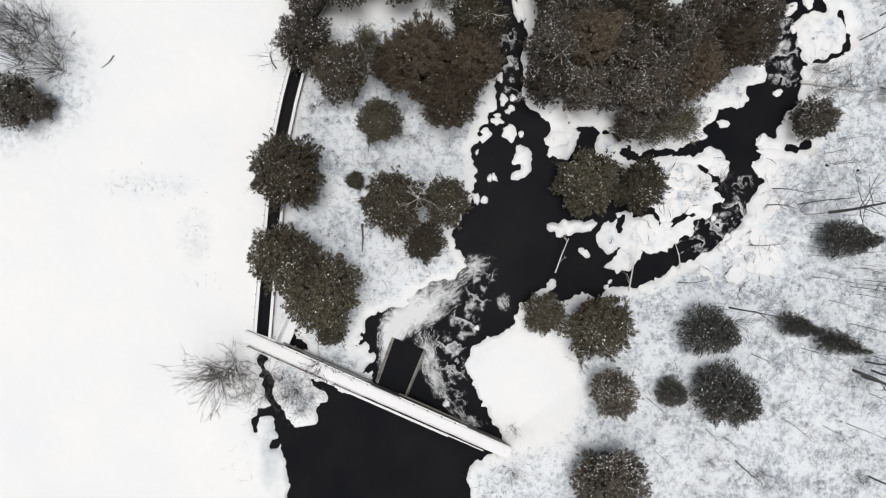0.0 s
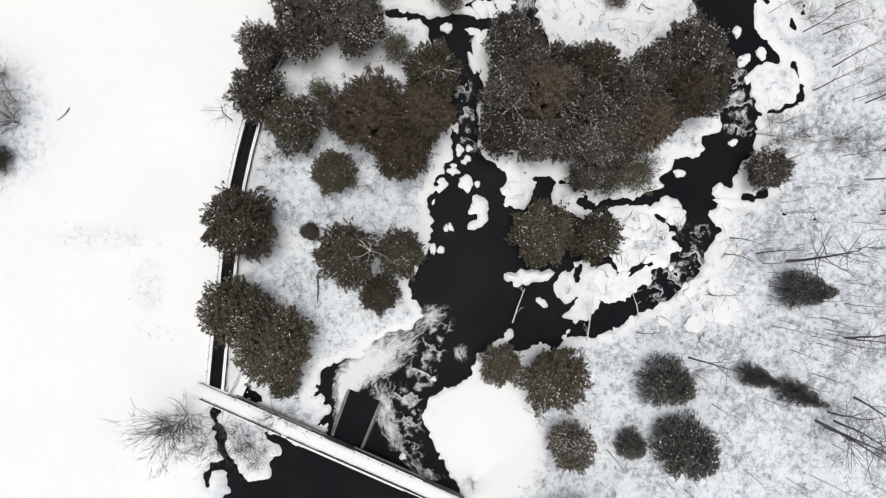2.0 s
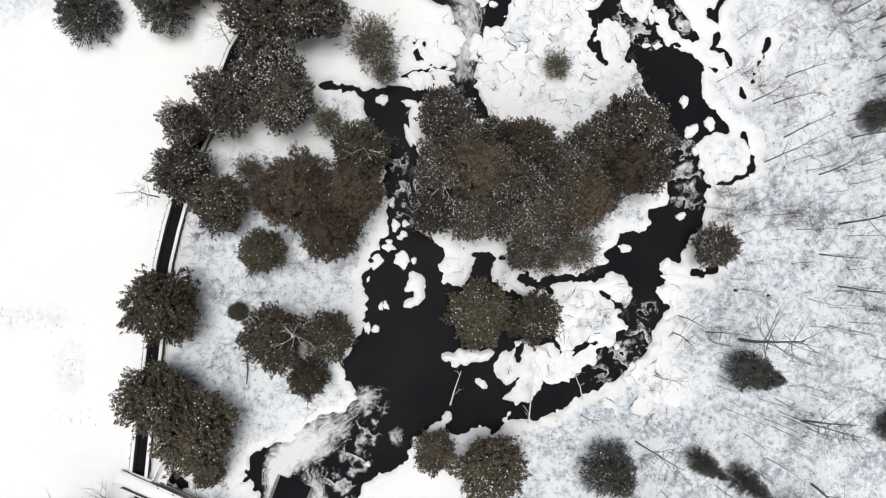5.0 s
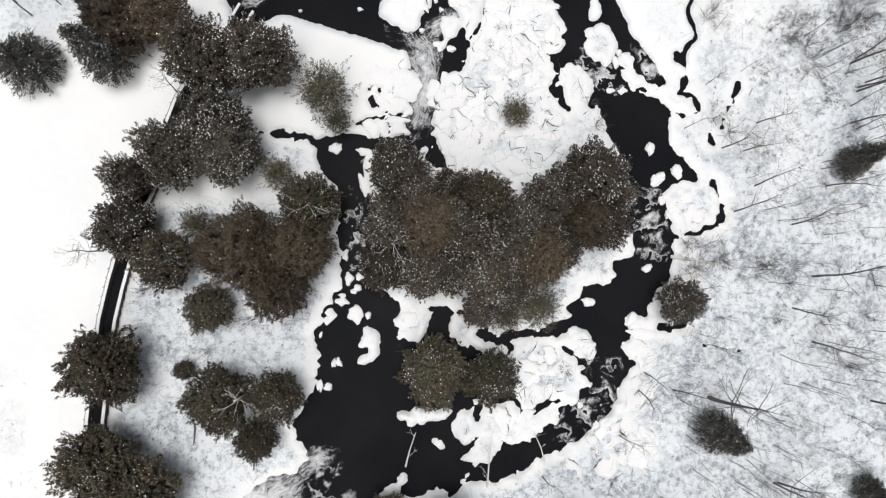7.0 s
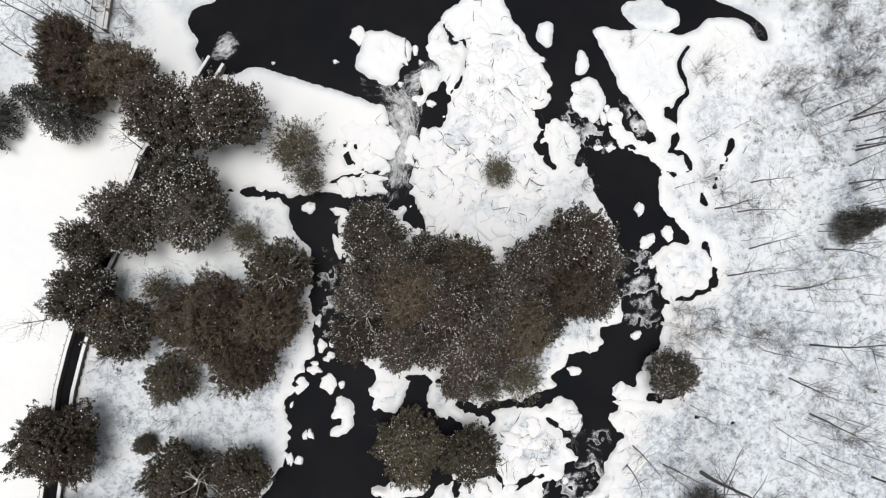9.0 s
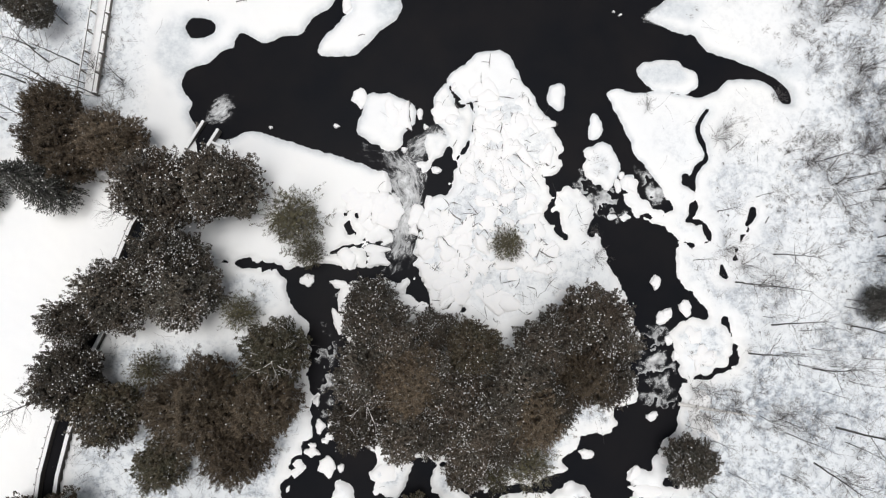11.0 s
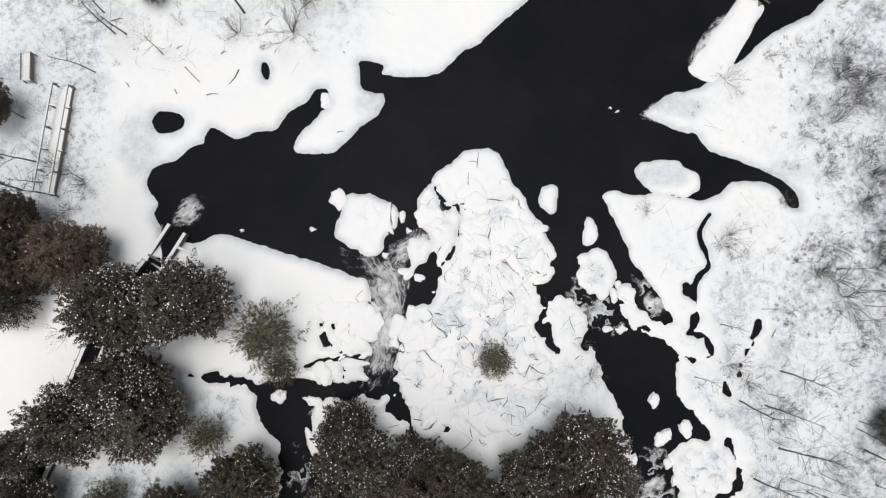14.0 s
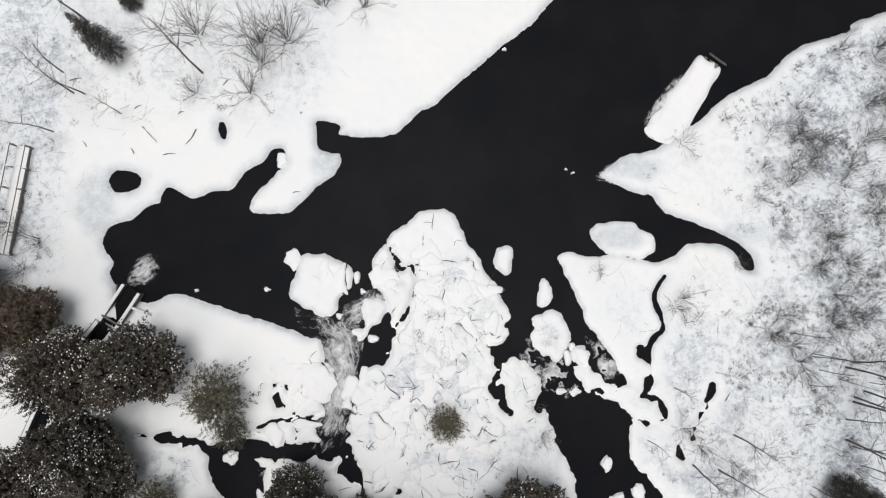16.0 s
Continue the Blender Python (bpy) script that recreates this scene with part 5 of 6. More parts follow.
THICKETS = [(41.9, 14.3, 2), (44.9, 14.8, 2), (48.8, 13.5, 2.2), (52.2, 14.3, 2), (54.9, 9.3, 2), (50.5, 9.2, 1.5), (57.5, 4.9, 1.6), (32.1, 5.1, 1.6), (29.9, 4.3, 1.6), (44.6, 28.8, 2.2), (54.4, 34.5, 3), (44.3, 38.9, 2), (57.3, 37.3, 2.4), (54.6, 53.6, 2.4), (56.9, 53.4, 2.4), (55.8, 51.4, 2), (60.9, 56.5, 2.4), (57.1, 44.8, 2.4), (61.1, 47.1, 2.4), (59.4, 38.2, 2.4), (56.1, 42.4, 2), (53.1, 38.3, 2), (58.2, 49.5, 2.2), (51.9, 50.8, 1.5), (43.5, 16.1, 2.4), (45.5, 14.8, 2.4), (42.7, 13.9, 2.0), (49.9, 14.4, 2.4), (51.7, 12.7, 2.0), (42.0, 16.4, 2.0)]
SHRUBS_A = [(-19.3, -14.7, 5), (-19.9, -15.1, 5.5), (-18.4, -13.9, 4.5), (-21, -14.4, 4), (-17.3, -15.1, 3), (-15, -15.1, 2.5), (-15.6, -17.4, 2.5), (-11.6, -18.7, 2), (-13, -17.5, 2.5), (-10.7, -17.5, 1.8), (-20.2, -15.3, 4), (-16.7, -16.8, 3), (-12.1, -16.9, 2.6), (-13.6, -15.4, 2.4), (-35.4, 15.6, 5), (-39.2, 17.5, 5), (-38.1, 19.2, 4.5), (-40.2, 20.3, 5), (-9.5, -14, 4), (10, -25.5, 2.5), (10.2, -21, 1.6), (-10.2, 12.2, 2.2), (-4.2, 6.4, 2), (-0.4, 9.3, 2), (17.4, -14.2, 2.5), (30.9, -24.9, 2), (36.4, -26, 2), (-2.1, 9.9, 2), (-9, 12.7, 1.8), (33.7, -10.1, 3)]
SHRUBS_B = [(1.9, 12, 2), (-14.3, 2.4, 1.8), (-37.5, 18.4, 5), (-36.5, 20.2, 4.5), (-38.8, 16.1, 5), (-35.3, 17.3, 4), (-39.3, 19.7, 5), (-34.8, 15.3, 3)]
SHRUBS = SHRUBS_A + SHRUBS_B
FAR_SHRUBS_A = [(8.3, 60.7, 5), (10.9, 61, 5.5), (8.7, 58.9, 5), (7.8, 56.2, 4), (3.2, 61.3, 5), (13.8, 64.1, 4), (17.4, 64, 3.5), (3.3, 56.1, 2.5), (54.1, 49.4, 3), (45, 39.5, 2.2), (54, 35.9, 3.2), (56.6, 42.6, 2.5), (58.9, 38.4, 3), (46.3, 27.4, 3), (38, 41.7, 1.6), (59.3, 51, 2.5), (54.9, 53.8, 2.5), (56.2, 47, 2.5), (57.1, 45.1, 2.5), (60.7, 49.5, 2.5), (51.4, 48.3, 2), (54.7, 56.3, 2.2), (61.6, 61.5, 3), (61.1, 47.1, 2.8), (57.5, 40.3, 2.5), (53.2, 45, 2), (-10.1, 40.7, 3), (-8.9, 43.1, 2.5), (-11.3, 44.4, 3), (33.1, 28.1, 1.8)]
FAR_SHRUBS_B = [(32.7, 30.4, 1.6), (25.7, 28.5, 1.6), (49.3, 42.5, 1.5)]
FAR_SHRUBS = FAR_SHRUBS_A + FAR_SHRUBS_B

cedars = [crown_tree("cedar_tree", 11 + k, OLIVE, 1050, 28, 0.058, 0.024, 0.16, 0.6, 30, shaggy=0.2) for k in range(4)]
browns = [crown_tree("brown_tree", 31 + k, BROWN, 1000, 30, 0.10, 0.013, 0.04, 0.35, 50, 2000, 16, 0.3) for k in range(2)]
darks = [crown_tree("dark_cedar_tree", 41 + k, DARK, 1050, 28, 0.058, 0.024, 0.44, 0.6, 30, shaggy=0.25) for k in range(4)]
snowys = [crown_tree("snowy_cedar_tree", 51 + k, DARK, 1050, 28, 0.056, 0.024, 0.80, 0.6, 32, shaggy=0.25) for k in range(3)]
pales = [crown_tree("pale_bush", 71 + k, PALE, 380, 22, 0.070, 0.015, 0.08, 0.6, 14, 300, 40, 0.8) for k in range(2)]
pines = [conifer(91, 0.03), conifer(92, 0.09), conifer(93, 0.04)]
bares = [bare_tree("bare_tree", 101 + k, 8.0, 0.078, 2, 8, 0.75) for k in range(4)]
thickets = [bare_shrub(181 + k, 7, 2, 1.3, 6) for k in range(3)]
shrubs = [bare_shrub(121 + k, 9, 2, 1.0, 4) for k in range(3)]
plant(cedars, OLIVE_TREES, ["olive-green rounded cedar flecked with a little snow"], "cedars by the stream", 2.15)
plant(browns, BROWN_TREES, ["reddish-brown tree with a dense crown of fine sprays"], "brown trees of the grove", 2.15, 40)
plant(darks, DARK_TREES, ["dark olive-brown cedar standing in the dense grove"], "dark cedars of the grove", 2.15, 20)
plant(snowys, SNOWY_TREES, ["dark brown cedar with many clots of snow in its crown"], "snow-flecked cedars", 2.15, 70)
plant(pales, PALE_BUSHES, ["pale leggy bush with sparse greenish shoots and frost"], "pale bushes", 2.15, 10)
plant(pines, PINES, ["dark conifer with drooping branches and some snow"], "dark conifers", 3.0, 25)
plant_tall(bares, [(x, y, h * 1.22) for x, y, h in BARE_TREES], "slender leafless tree standing in the snowy wood", "leafless trees", 8.0)
plant_tall(bares, STOUT_TREES, "tall leafless tree with a stout dark trunk in the wood", "leafless trees", 8.0, 20, 1.7)
plant_tall(bares, FAR_BARE_TREES, "slender leafless tree at the edge of the snow", "leafless trees", 8.0, 50, 1.15)
plant_tall(shrubs, SHRUBS, "leafless grey shrub of fanning stems in the snow", "leafless shrubs", 1.0, 0, 0.85)
plant_tall(thickets, THICKETS, "dense grey leafless thicket in the snow", "thickets", 1.0, 45)
plant_tall(shrubs, FAR_SHRUBS, "leafless grey shrub of fanning stems by the pond", "leafless shrubs", 1.0, 30, 0.85)
big = bare_tree("bare_tree", 140, 13.0, 0.20, 2, 9, 1.5)
big.matrix_world = pose(44.0, 1.5, at_ground(44.0, 1.5), 0, 0, 200)
tagged(big, "large forked leafless tree with heavy dark limbs", group="leafless trees")
discard(cedars + browns + darks + snowys + pales + pines + bares + shrubs + thickets)


# ---- the wood floor: saplings, brush, litter ----
def scatter(rng, count, x0, x1, y0, y1, keep):
    out = []
    tries = 0
    while len(out) < count and tries < count * 40:
        tries += 1
        x, y = rng.uniform(x0, x1), rng.uniform(y0, y1)
        if shore_at(x, y) > 0.9 and keep(x, y):
            out.append((round(x, 1), round(y, 1)))
    return out


def density(x, y):
    i = min(max(int(np.searchsorted(GX, x)), 0), len(GX) - 1)
    j = min(max(int(np.searchsorted(GY, y)), 0), len(GY) - 1)
    return float(GW[j, i])


saplings = [bare_tree("sapling", 161 + k, 6.0, 0.042, 1, 7, 0.7, True) for k in range(4)]
rng = random.Random(5)
right_wood = scatter(rng, 190, 40, 72, -8, 38, lambda x, y: rng.random() < density(x, y))
south_wood = scatter(rng, 40, 24, 60, -32, -5, lambda x, y: rng.random() < density(x, y))
plant_tall(saplings, [(x, y, rng.uniform(3.5, 7.0)) for x, y in right_wood + south_wood], "thin leafless sapling rising from the snow", "saplings in the wood", 6.0)
between = scatter(rng, 75, -13, 10, -9, 20, lambda x, y: rng.random() < density(x, y))
plant_tall(saplings, [(x, y, rng.uniform(1.6, 3.2)) for x, y in between], "low thin leafless sapling among the cedars", "saplings by the cedars", 6.0, 15)
small_brush = scatter(rng, 80, 38, 72, -30, 60, lambda x, y: rng.random() < density(x, y) * 0.8)
thickets = [bare_shrub(191 + k, 6, 2, 1.4, 5) for k in range(3)]
plant_tall(thickets, [(x, y, rng.uniform(0.9, 2.0)) for x, y in small_brush], "low leafless thicket poking through the snow", "thickets", 1.0)
north_brush = scatter(rng, 26, 52, 72, 36, 62, lambda x, y: True)
plant_tall(thickets, [(x, y, rng.uniform(1.5, 2.8)) for x, y in north_brush], "dense grey leafless thicket on the pond bank", "thickets", 1.0, 70)
discard(saplings + thickets)


def build_twigs(name, label, spots, length, radius, rise, mat, seed):
    """Countless dead twigs lying on and sticking out of the snow, as one mesh."""
    rng = random.Random(seed)
    v, f = [], []
    for x, y in spots:
        a = rng.uniform(0, 2 * math.pi)
        g = length * rng.uniform(0.25, 1.0) ** 2 * 2.2
        p = Vector((x, y, at_ground(x, y) - 0.02))
        d = Vector((math.cos(a), math.sin(a), rng.uniform(0.05, rise)))
        e = p + d * g
        e.z = max(e.z, at_ground(e.x, e.y) + 0.02)
        m = p.lerp(e, 0.5) + unit(rng) * g * 0.12
        m.z = max(m.z, at_ground(m.x, m.y) + 0.01)
        tube(v, f, [p, m, e], [radius, radius * 0.8, radius * 0.35], 3)
    tagged(link(name, v, f, mat), label, "brushwood", kind="stuff")


rng = random.Random(8)
floor_spots = scatter(rng, 7500, -13, 73, -32, 62, lambda x, y: rng.random() < density(x, y) * (0.06 + 1.6 * max(0.0, noise.noise((x * 0.22, y * 0.22, 2)) + 0.05)))
build_twigs("brushwood", "grey dead twigs sticking out of the snow of the wood", floor_spots, 1.0, 0.0095, 0.9, TWIG, 9)


def build_tufts(name, label, spots, tall, mat, seed, blades=22):
    """Countless tufts of dead grass and weeds standing out of the snow, as one mesh of thin blades."""
    gen = np.random.default_rng(seed)
    n = len(spots)
    foot = np.array([(x, y, at_ground(x, y) - 0.01) for x, y in spots])
    i = np.repeat(np.arange(n), blades)
    size = (gen.uniform(0.3, 1.0, n) ** 2 * tall)[i]
    a = gen.uniform(0, 2 * math.pi, len(i))
    way = np.stack([np.cos(a), np.sin(a), gen.uniform(0.25, 1.1, len(i))], 1)
    way /= np.linalg.norm(way, axis=1, keepdims=True)
    side = np.stack([-np.sin(a), np.cos(a), np.zeros(len(i))], 1) * gen.uniform(0.007, 0.016, len(i))[:, None]
    base = foot[i] + np.stack([np.cos(a), np.sin(a), np.zeros(len(i))], 1) * (gen.uniform(0, 0.7, len(i)) * size)[:, None]
    tip = base + way * (size * gen.uniform(0.6, 1.3, len(i)))[:, None]
    verts = np.stack([base - side, base + side, tip], 1).reshape(-1, 3)
    tagged(link(name, verts.tolist(), np.arange(len(verts)).reshape(-1, 3).tolist(), mat), label, "dead grass", kind="stuff")


litter_spots = scatter(rng, 3600, -13, 73, -32, 62, lambda x, y: rng.random() < density(x, y) * (0.12 + 1.5 * max(0.0, noise.noise((x * 0.5, y * 0.5, 5)) + 0.12)))
build_tufts("weed_tufts", "grey tufts of dead weeds poking through the snow", litter_spots, 0.42, TWIG, 10)
tuft_spots = scatter(rng, 1500, 46, 73, 30, 62, lambda x, y: rng.random() < density(x, y) * max(0.0, 0.15 + 1.5 * noise.noise((x * 0.35, y * 0.35, 7))))
build_tufts("dead_grass", "matted tufts of grey dead grass on the pond bank", tuft_spots, 0.5, TWIG, 12)


# ---- things on the snow ----
def build_log(label, path, radius, mat, limbs=0, seed=0, name="fallen_log"):
    """A thin fallen or leaning trunk along a few points, with stubs of limbs."""
    rng = random.Random(seed)
    log = thing(name, label, "log")
    pts = [Vector(p) for p in path]
    v, f = [], []
    tube(v, f, pts, [radius * (1 - 0.6 * k / (len(pts) - 1)) for k in range(len(pts))], 7)
    link("trunk", v, f, mat, log)
    for _ in range(limbs):
        k = rng.randrange(len(pts) - 1)
        a = pts[k].lerp(pts[k + 1], rng.random())
        d = (pts[-1] - pts[0]).normalized() + unit(rng) * 0.9
        v, f = [], []
        grow(rng, v, f, a, d.normalized(), (pts[-1] - pts[0]).length * rng.uniform(0.15, 0.35), radius * 0.35, 1, 0.6, 3, 0.0)
        link("limb", v, f, mat, log)
    return log


def on(x, y, h=0.06):
    return (x, y, max(at_ground(x, y), 0.0) + h)


build_log("white birch trunk fallen across the bank", [on(40.3, 15.2, 0.5), on(43.5, 14.7, 0.4), on(47.0, 14.2, 0.25)], 0.17, BIRCH)
build_log("bleached dead birch leaning over the pool", [(14.5, -4.8, 0.4), (14.9, -3.1, 1.2), (15.5, -1.2, 2.0)], 0.09, BIRCH, 2, 3, "leaning_trunk")
build_log("bleached dead birch leaning over the pool", [(22.3, -6.8, 0.4), (22.4, -4.3, 1.3), (22.6, -1.4, 2.1)], 0.09, BIRCH, 4, 4, "leaning_trunk")
build_log("thin white birch pole leaning over the stream", [(27.8, -4.4, 0.4), (27.4, -3.0, 0.9), (26.7, -1.5, 1.4)], 0.07, BIRCH, 2, 5, "leaning_trunk")
build_log("dark rotten log lying in the snow", [on(-5.6, 0.3), on(-5.5, -1.2), on(-5.6, -2.6)], 0.13, BARK)
build_log("dead stick with broken ends lying on the field", [on(-29.9, 16.9, 0.1), on(-30.4, 16.2, 0.08), on(-31.1, 15.7, 0.05)], 0.07, BARK, 1, 6)
build_log("thin dead branch lying on the snow", [on(-1.0, 53.1, 0.04), on(-0.5, 52.6, 0.08), on(0.3, 51.8, 0.04)], 0.06, BARK)
build_log("thin dead branch lying on the snow", [on(3.5, 53.0, 0.04), on(3.2, 52.3, 0.05), on(2.7, 51.7, 0.04)], 0.06, BARK)
for x, y, a, size in ((-1.5, 54.8, 30, 0.6), (2.2, 54.4, 20, 0.5), (12.2, 47.8, 10, 0.6), (-1.7, 51.0, 120, 0.5), (-5.7, 51.5, 130, 0.6), (1.4, 50.8, 5, 1.0), (5.9, 57.2, 45, 0.9), (-6.8, 57.0, 15, 1.0), (2.4, 60.4, 160, 1.1), (48.6, 31.5, 60, 0.8)):
    c, s = math.cos(radians(a)) * size / 2, math.sin(radians(a)) * size / 2
    build_log("short dead branch lying on the snow", [on(x - c, y - s, 0.05), on(x, y + 0.06, 0.09), on(x + c, y + s, 0.05)], 0.045, BARK)


def dead_birch(x, y, h, turn, seed):
    """A bleached bare birch snag with forked white limbs."""
    rng = random.Random(seed)
    tree = thing("birch_snag", "bleached forked birch snag among the cedars", "tree", m=pose(x, y, at_ground(x, y), 0, 0, turn))
    v, f = [], []
    top = Vector((0.2, 0.1, h * 0.8))
    tube(v, f, [Vector((0, 0, -0.1)), Vector((0.1, 0, h * 0.4)), top], [0.13, 0.10, 0.06], 6)
    link("trunk", v, f, BIRCH, tree)
    for k in range(7):
        a = k * 0.9 + rng.uniform(-0.3, 0.3)
        v, f = [], []
        grow(rng, v, f, Vector((0.1, 0, h * rng.uniform(0.55, 0.8))), Vector((math.cos(a), math.sin(a), 0.5)).normalized(), rng.uniform(1.2, 2.4), 0.032, 2, 0.6, 3, 0.0)
        link("limb", v, f, BIRCH, tree)


dead_birch(6.4, 19.5, 9.5, 0, 1)
dead_birch(0.1, 2.6, 8.0, 60, 2)
dead_birch(13.8, 16.2, 8.6, 150, 3)


def build_dock():
    """A snow-covered slab of old staging lying in the pond, its corners breaking out of the snow."""
    dock = thing("sunken_dock", "snow-covered wooden dock slab half sunk in the pond", "dock")
    bm = bmesh.new()
    a, b = Vector((47.6, 60.2, 0.32)), Vector((43.0, 53.0, 0.12))
    d = (b - a).normalized()
    s = Vector((-d.y, d.x, 0)).normalized()
    rows = []
    for k in range(25):
        u = k / 24
        wide = 1.15 + 0.75 * u
        row = []
        for q in range(9):
            v = q / 4 - 1
            p = a.lerp(b, u) + s * v * (wide + (0.18 if v > 0 else 0.5) * noise.noise((u * 7, v * 2, 3))) + d * 0.35 * noise.noise((v * 3, u, 9))
            p.z += 0.16 * (1 - v ** 4) + 0.05 * noise.noise((p.x, p.y, 1)) - (0.3 if abs(v) == 1 or k in (0, 24) else 0)
            row.append(bm.verts.new(p))
        rows.append(row)
    for p, q in zip(rows, rows[1:]):
        for k in range(8):
            bm.faces.new((p[k], p[k + 1], q[k + 1], q[k]))
    for f in bm.faces:
        f.smooth = True
    bmesh.ops.recalc_face_normals(bm, faces=bm.faces[:])
    part("snow_cover", bm, CAP, dock)
    for v in (-0.6, 0.0, 0.6):
        beam_part("plank", a + s * v * 0.9 - d * 0.1 + Vector((0, 0, -0.1)), b + s * v * 1.2 - d * 0.3 + Vector((0, 0, -0.12)), 0.3, 0.12, WOOD, dock)
    beam_part("cross_beam", a + s * 1.3 - d * 0.45 + Vector((0, 0, -0.1)), a - s * 0.5 - d * 0.55 + Vector((0, 0, -0.1)), 0.2, 0.12, ROCK, dock)


build_dock()


def build_boardwalk():
    """A railed boardwalk on the west bank: snowy deck, two rails with posts and cross stays."""
    walk_ob = thing("boardwalk", "railed timber boardwalk deep in snow on the bank", "boardwalk")
    a, b = Vector((-10.5, 51.1, 0)), Vector((-11.6, 42.0, 0))
    g = max(at_ground(a.x, a.y), at_ground(b.x, b.y))
    d = (b - a).normalized()
    s = Vector((-d.y, d.x, 0))
    z = Vector((0, 0, 1))
    length = (b - a).length
    for k in range(int(length / 0.45)):
        p = a + d * (0.2 + 0.45 * k)
        beam_part("plank", p - s * 0.6 + z * (g + 0.02), p + s * 0.6 + z * (g + 0.02), 0.4, 0.06, WOOD, walk_ob, bevel=0)
    beam_part("deck_snow", a + z * (g + 0.12), b + z * (g + 0.12), 1.2, 0.14, CAP, walk_ob, "snow on the deck", 0.05)
    for e in (-1, 1):
        beam_part("rail", a + s * 0.64 * e + z * (g + 1.15), b + s * 0.64 * e + z * (g + 1.15), 0.12, 0.07, WOOD, walk_ob, bevel=0)
        beam_part("rail_snow", a + s * 0.64 * e + z * (g + 1.22), b + s * 0.64 * e + z * (g + 1.22), 0.10, 0.07, CAP, walk_ob, bevel=0.02)
        if e > 0:
            beam_part("side_board", a + s * 0.76 + z * (g + 0.5), b + s * 0.76 + z * (g + 0.5), 0.06, 0.3, WOOD, walk_ob, "weathered side board")
        for k in range(6):
            p = a + d * (0.1 + (length - 0.2) * k / 5) + s * 0.66 * e
            beam_part("post", p + z * (g - 0.3), p + z * (g + 1.25), 0.1, 0.1, WOOD, walk_ob, bevel=0)
            beam_part("stay", p + s * 0.05 * e + z * (g + 1.16), p + s * 0.45 + z * (g + 1.10), 0.09, 0.09, CAP if k % 2 else WOOD, walk_ob, bevel=0)


build_boardwalk()


def build_bench():
    bench = thing("picnic_bench", "wooden bench half buried in snow near the boardwalk", "bench")
    a, b = Vector((-13.6, 53.7, 0)), Vector((-13.5, 51.4, 0))
    g = at_ground(-13.5, 52.5)
    z = Vector((0, 0, 1))
    s = Vector((1, 0, 0))
    for k in (-1, 0, 1):
        beam_part("seat_board", a + s * 0.2 * k + z * (g + 0.45), b + s * 0.2 * k + z * (g + 0.45), 0.16, 0.05, WOOD, bench)
    beam_part("backrest", a + s * 0.48 + z * (g + 0.75), b + s * 0.48 + z * (g + 0.75), 0.08, 0.5, WOOD, bench)
    beam_part("armrest", a - s * 0.5 + z * (g + 0.62), b - s * 0.5 + z * (g + 0.62), 0.1, 0.08, WOOD, bench)
    beam_part("seat_snow", a + z * (g + 0.56) - z * 0.01, b + z * (g + 0.56), 0.6, 0.17, CAP, bench, "thick snow on the seat", 0.06)
    for p in (a, b):
        for e in (-0.4, 0.4):
            beam_part("leg", p + s * e + z * (g - 0.1), p + s * e + z * (g + 0.45), 0.09, 0.09, WOOD, bench, bevel=0)


build_bench()


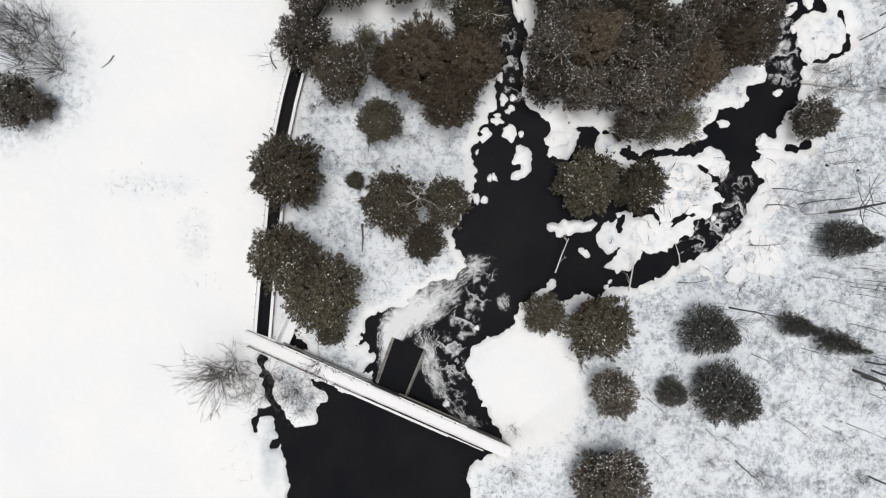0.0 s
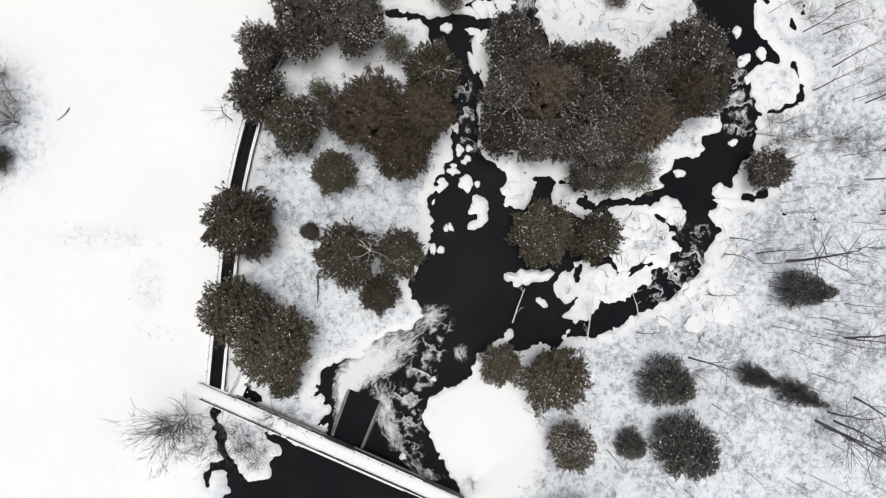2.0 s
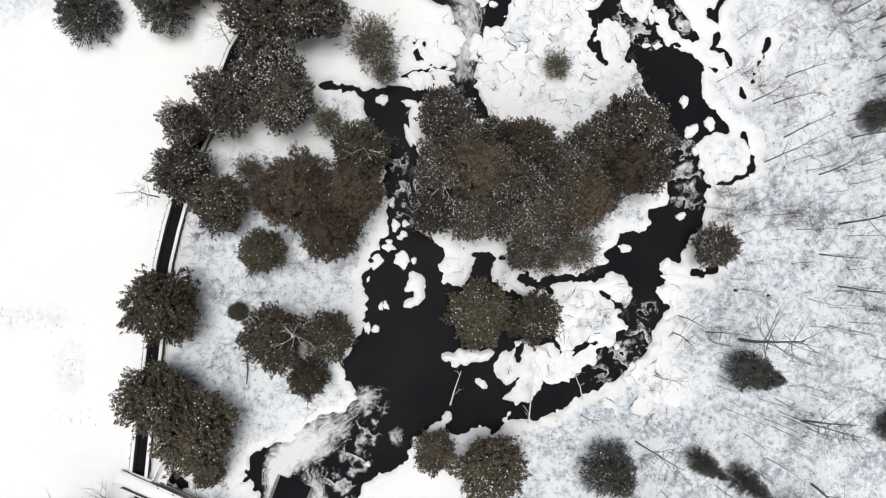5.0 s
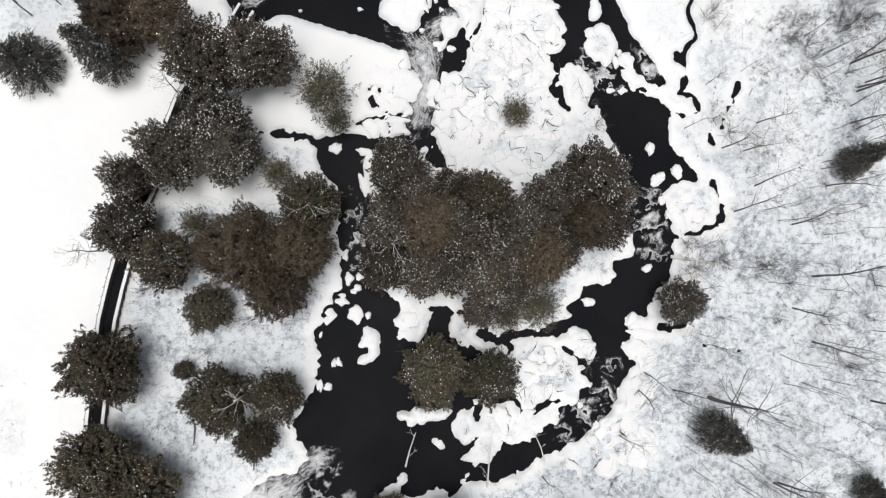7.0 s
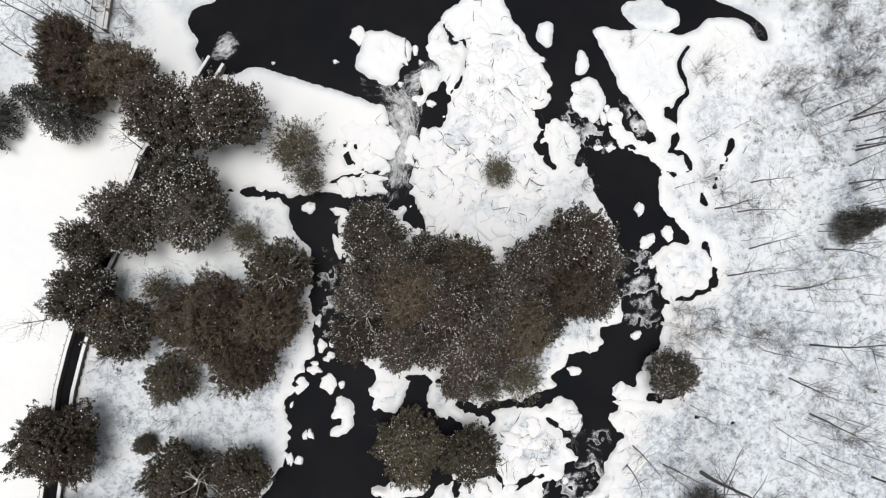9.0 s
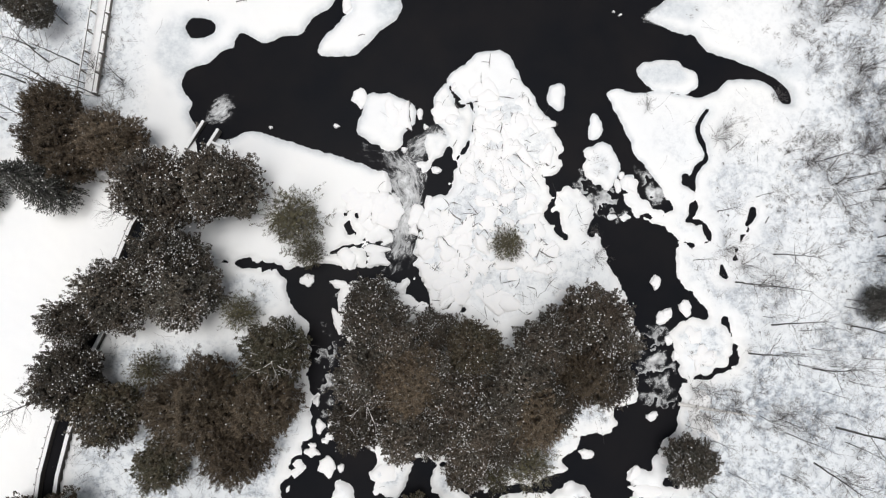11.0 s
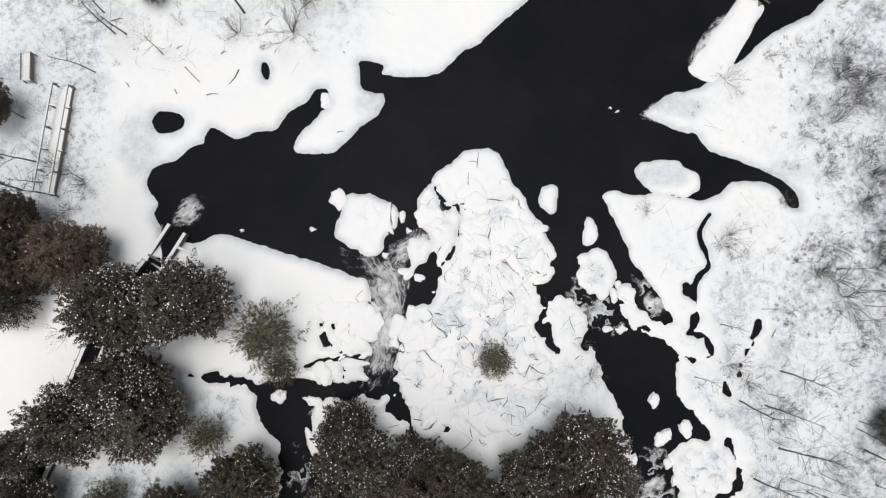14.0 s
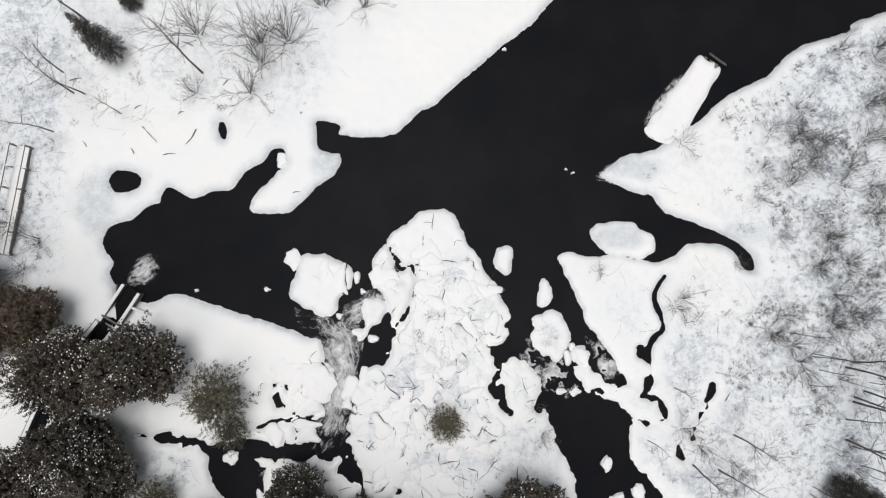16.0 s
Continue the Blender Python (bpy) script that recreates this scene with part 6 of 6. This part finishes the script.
def build_gaps(spots, seed):
    """Dark shade of cracks where snow has parted from boulders and banks, laid on as chains of thin bent slivers."""
    rng = random.Random(seed)
    v, f = [], []
    for x, y in spots:
        head = rng.uniform(0, 2 * math.pi)
        for _ in range(rng.choice((1, 1, 2, 2, 3))):
            length = rng.uniform(0.5, 1.9)
            bend = rng.uniform(-0.9, 0.9) / length
            wide = rng.uniform(0.014, 0.046)
            first, n = len(v), 8
            for k in range(n):
                w = wide * math.sin(math.pi * (0.06 + 0.88 * k / (n - 1))) * rng.uniform(0.6, 1.4)
                nx, ny = -math.sin(head), math.cos(head)
                for q in (-1, 1):
                    px, py = x + nx * q * w, y + ny * q * w
                    v.append((px, py, at_ground(px, py) + 0.05))
                v.append((x, y, at_ground(x, y) - 0.12))
                if k < n - 1:
                    x, y = x + math.cos(head) * length / n, y + math.sin(head) * length / n
                    head += bend * length / n + rng.uniform(-0.12, 0.12)
            for k in range(n - 1):
                i = first + 3 * k
                f += [(i, i + 3, i + 4, i + 1), (i, i + 2, i + 5, i + 3), (i + 1, i + 4, i + 5, i + 2)]
            head += rng.choice((-1, 1)) * rng.uniform(0.7, 1.4)
            if shore_at(x, y) < 0.4:
                break
    # rock-coloured strips over the snow stand for the shade inside the cracks
    tagged(link("bare_rock", v, f, ROCK), "thin dark slivers drawn for the shade in snow cracks", "rock", kind="stuff")


rng = random.Random(11)
pond_brush = [(rng.gauss(-15.6, 1.6), rng.gauss(-16.3, 1.3)) for _ in range(260)] + [(rng.gauss(-11.8, 1.3), rng.gauss(-16.6, 1.1)) for _ in range(240)]
build_twigs("brush", "tangled dead brush on the pond bank by the walkway", [p for p in pond_brush if shore_at(*p) > 0.1], 0.8, 0.014, 1.0, TWIG, 19)
rng = random.Random(12)
stony_spots = scatter(rng, 105, 15, 33, 22, 46, lambda x, y: True) + scatter(rng, 22, 12, 38, -6, 10, lambda x, y: True) + scatter(rng, 8, 8, 15, 26, 33, lambda x, y: x > 11)
build_gaps(stony_spots, 13)
pile = scatter(rng, 95, 14.5, 31, 24, 44, lambda x, y: rng.random() < 1.15 - (x - 14) / 17) + scatter(rng, 40, 12, 38, -6, 9, lambda x, y: True) + scatter(rng, 16, 38, 45, 9, 24, lambda x, y: x < 43) + scatter(rng, 18, 9.5, 15, 26.5, 33, lambda x, y: x - y * 0.2 > 4.6)
build_boulders([(x, y, rng.uniform(0.5, 1.5), rng.uniform(0.45, 1.1)) for x, y in pile], "boulders under the snow", "boulder buried in snow with a dark edge of rock", -0.19)


def build_tracks():
    """Old tracks, drawn as dark tufts, and tufts of dead grass on the field."""
    rng = random.Random(15)
    spots = []
    for cx, cy, n, sx, sy in ((-22.2, -0.3, 26, 0.9, 1.8), (-27.4, 4.2, 40, 2.6, 0.7), (-22.0, -5.3, 8, 1.0, 0.4), (-17.6, -23.6, 26, 1.0, 2.6), (-34.0, 12.6, 10, 1.6, 1.4)):
        spots += [(rng.gauss(cx, sx), rng.gauss(cy, sy)) for _ in range(n)]
    build_twigs("dead_grass", "tufts of dead grass and dark track marks in the field's snow", [p for p in spots for _ in range(3)], 0.22, 0.012, 0.8, GRASS, 16)


build_tracks()
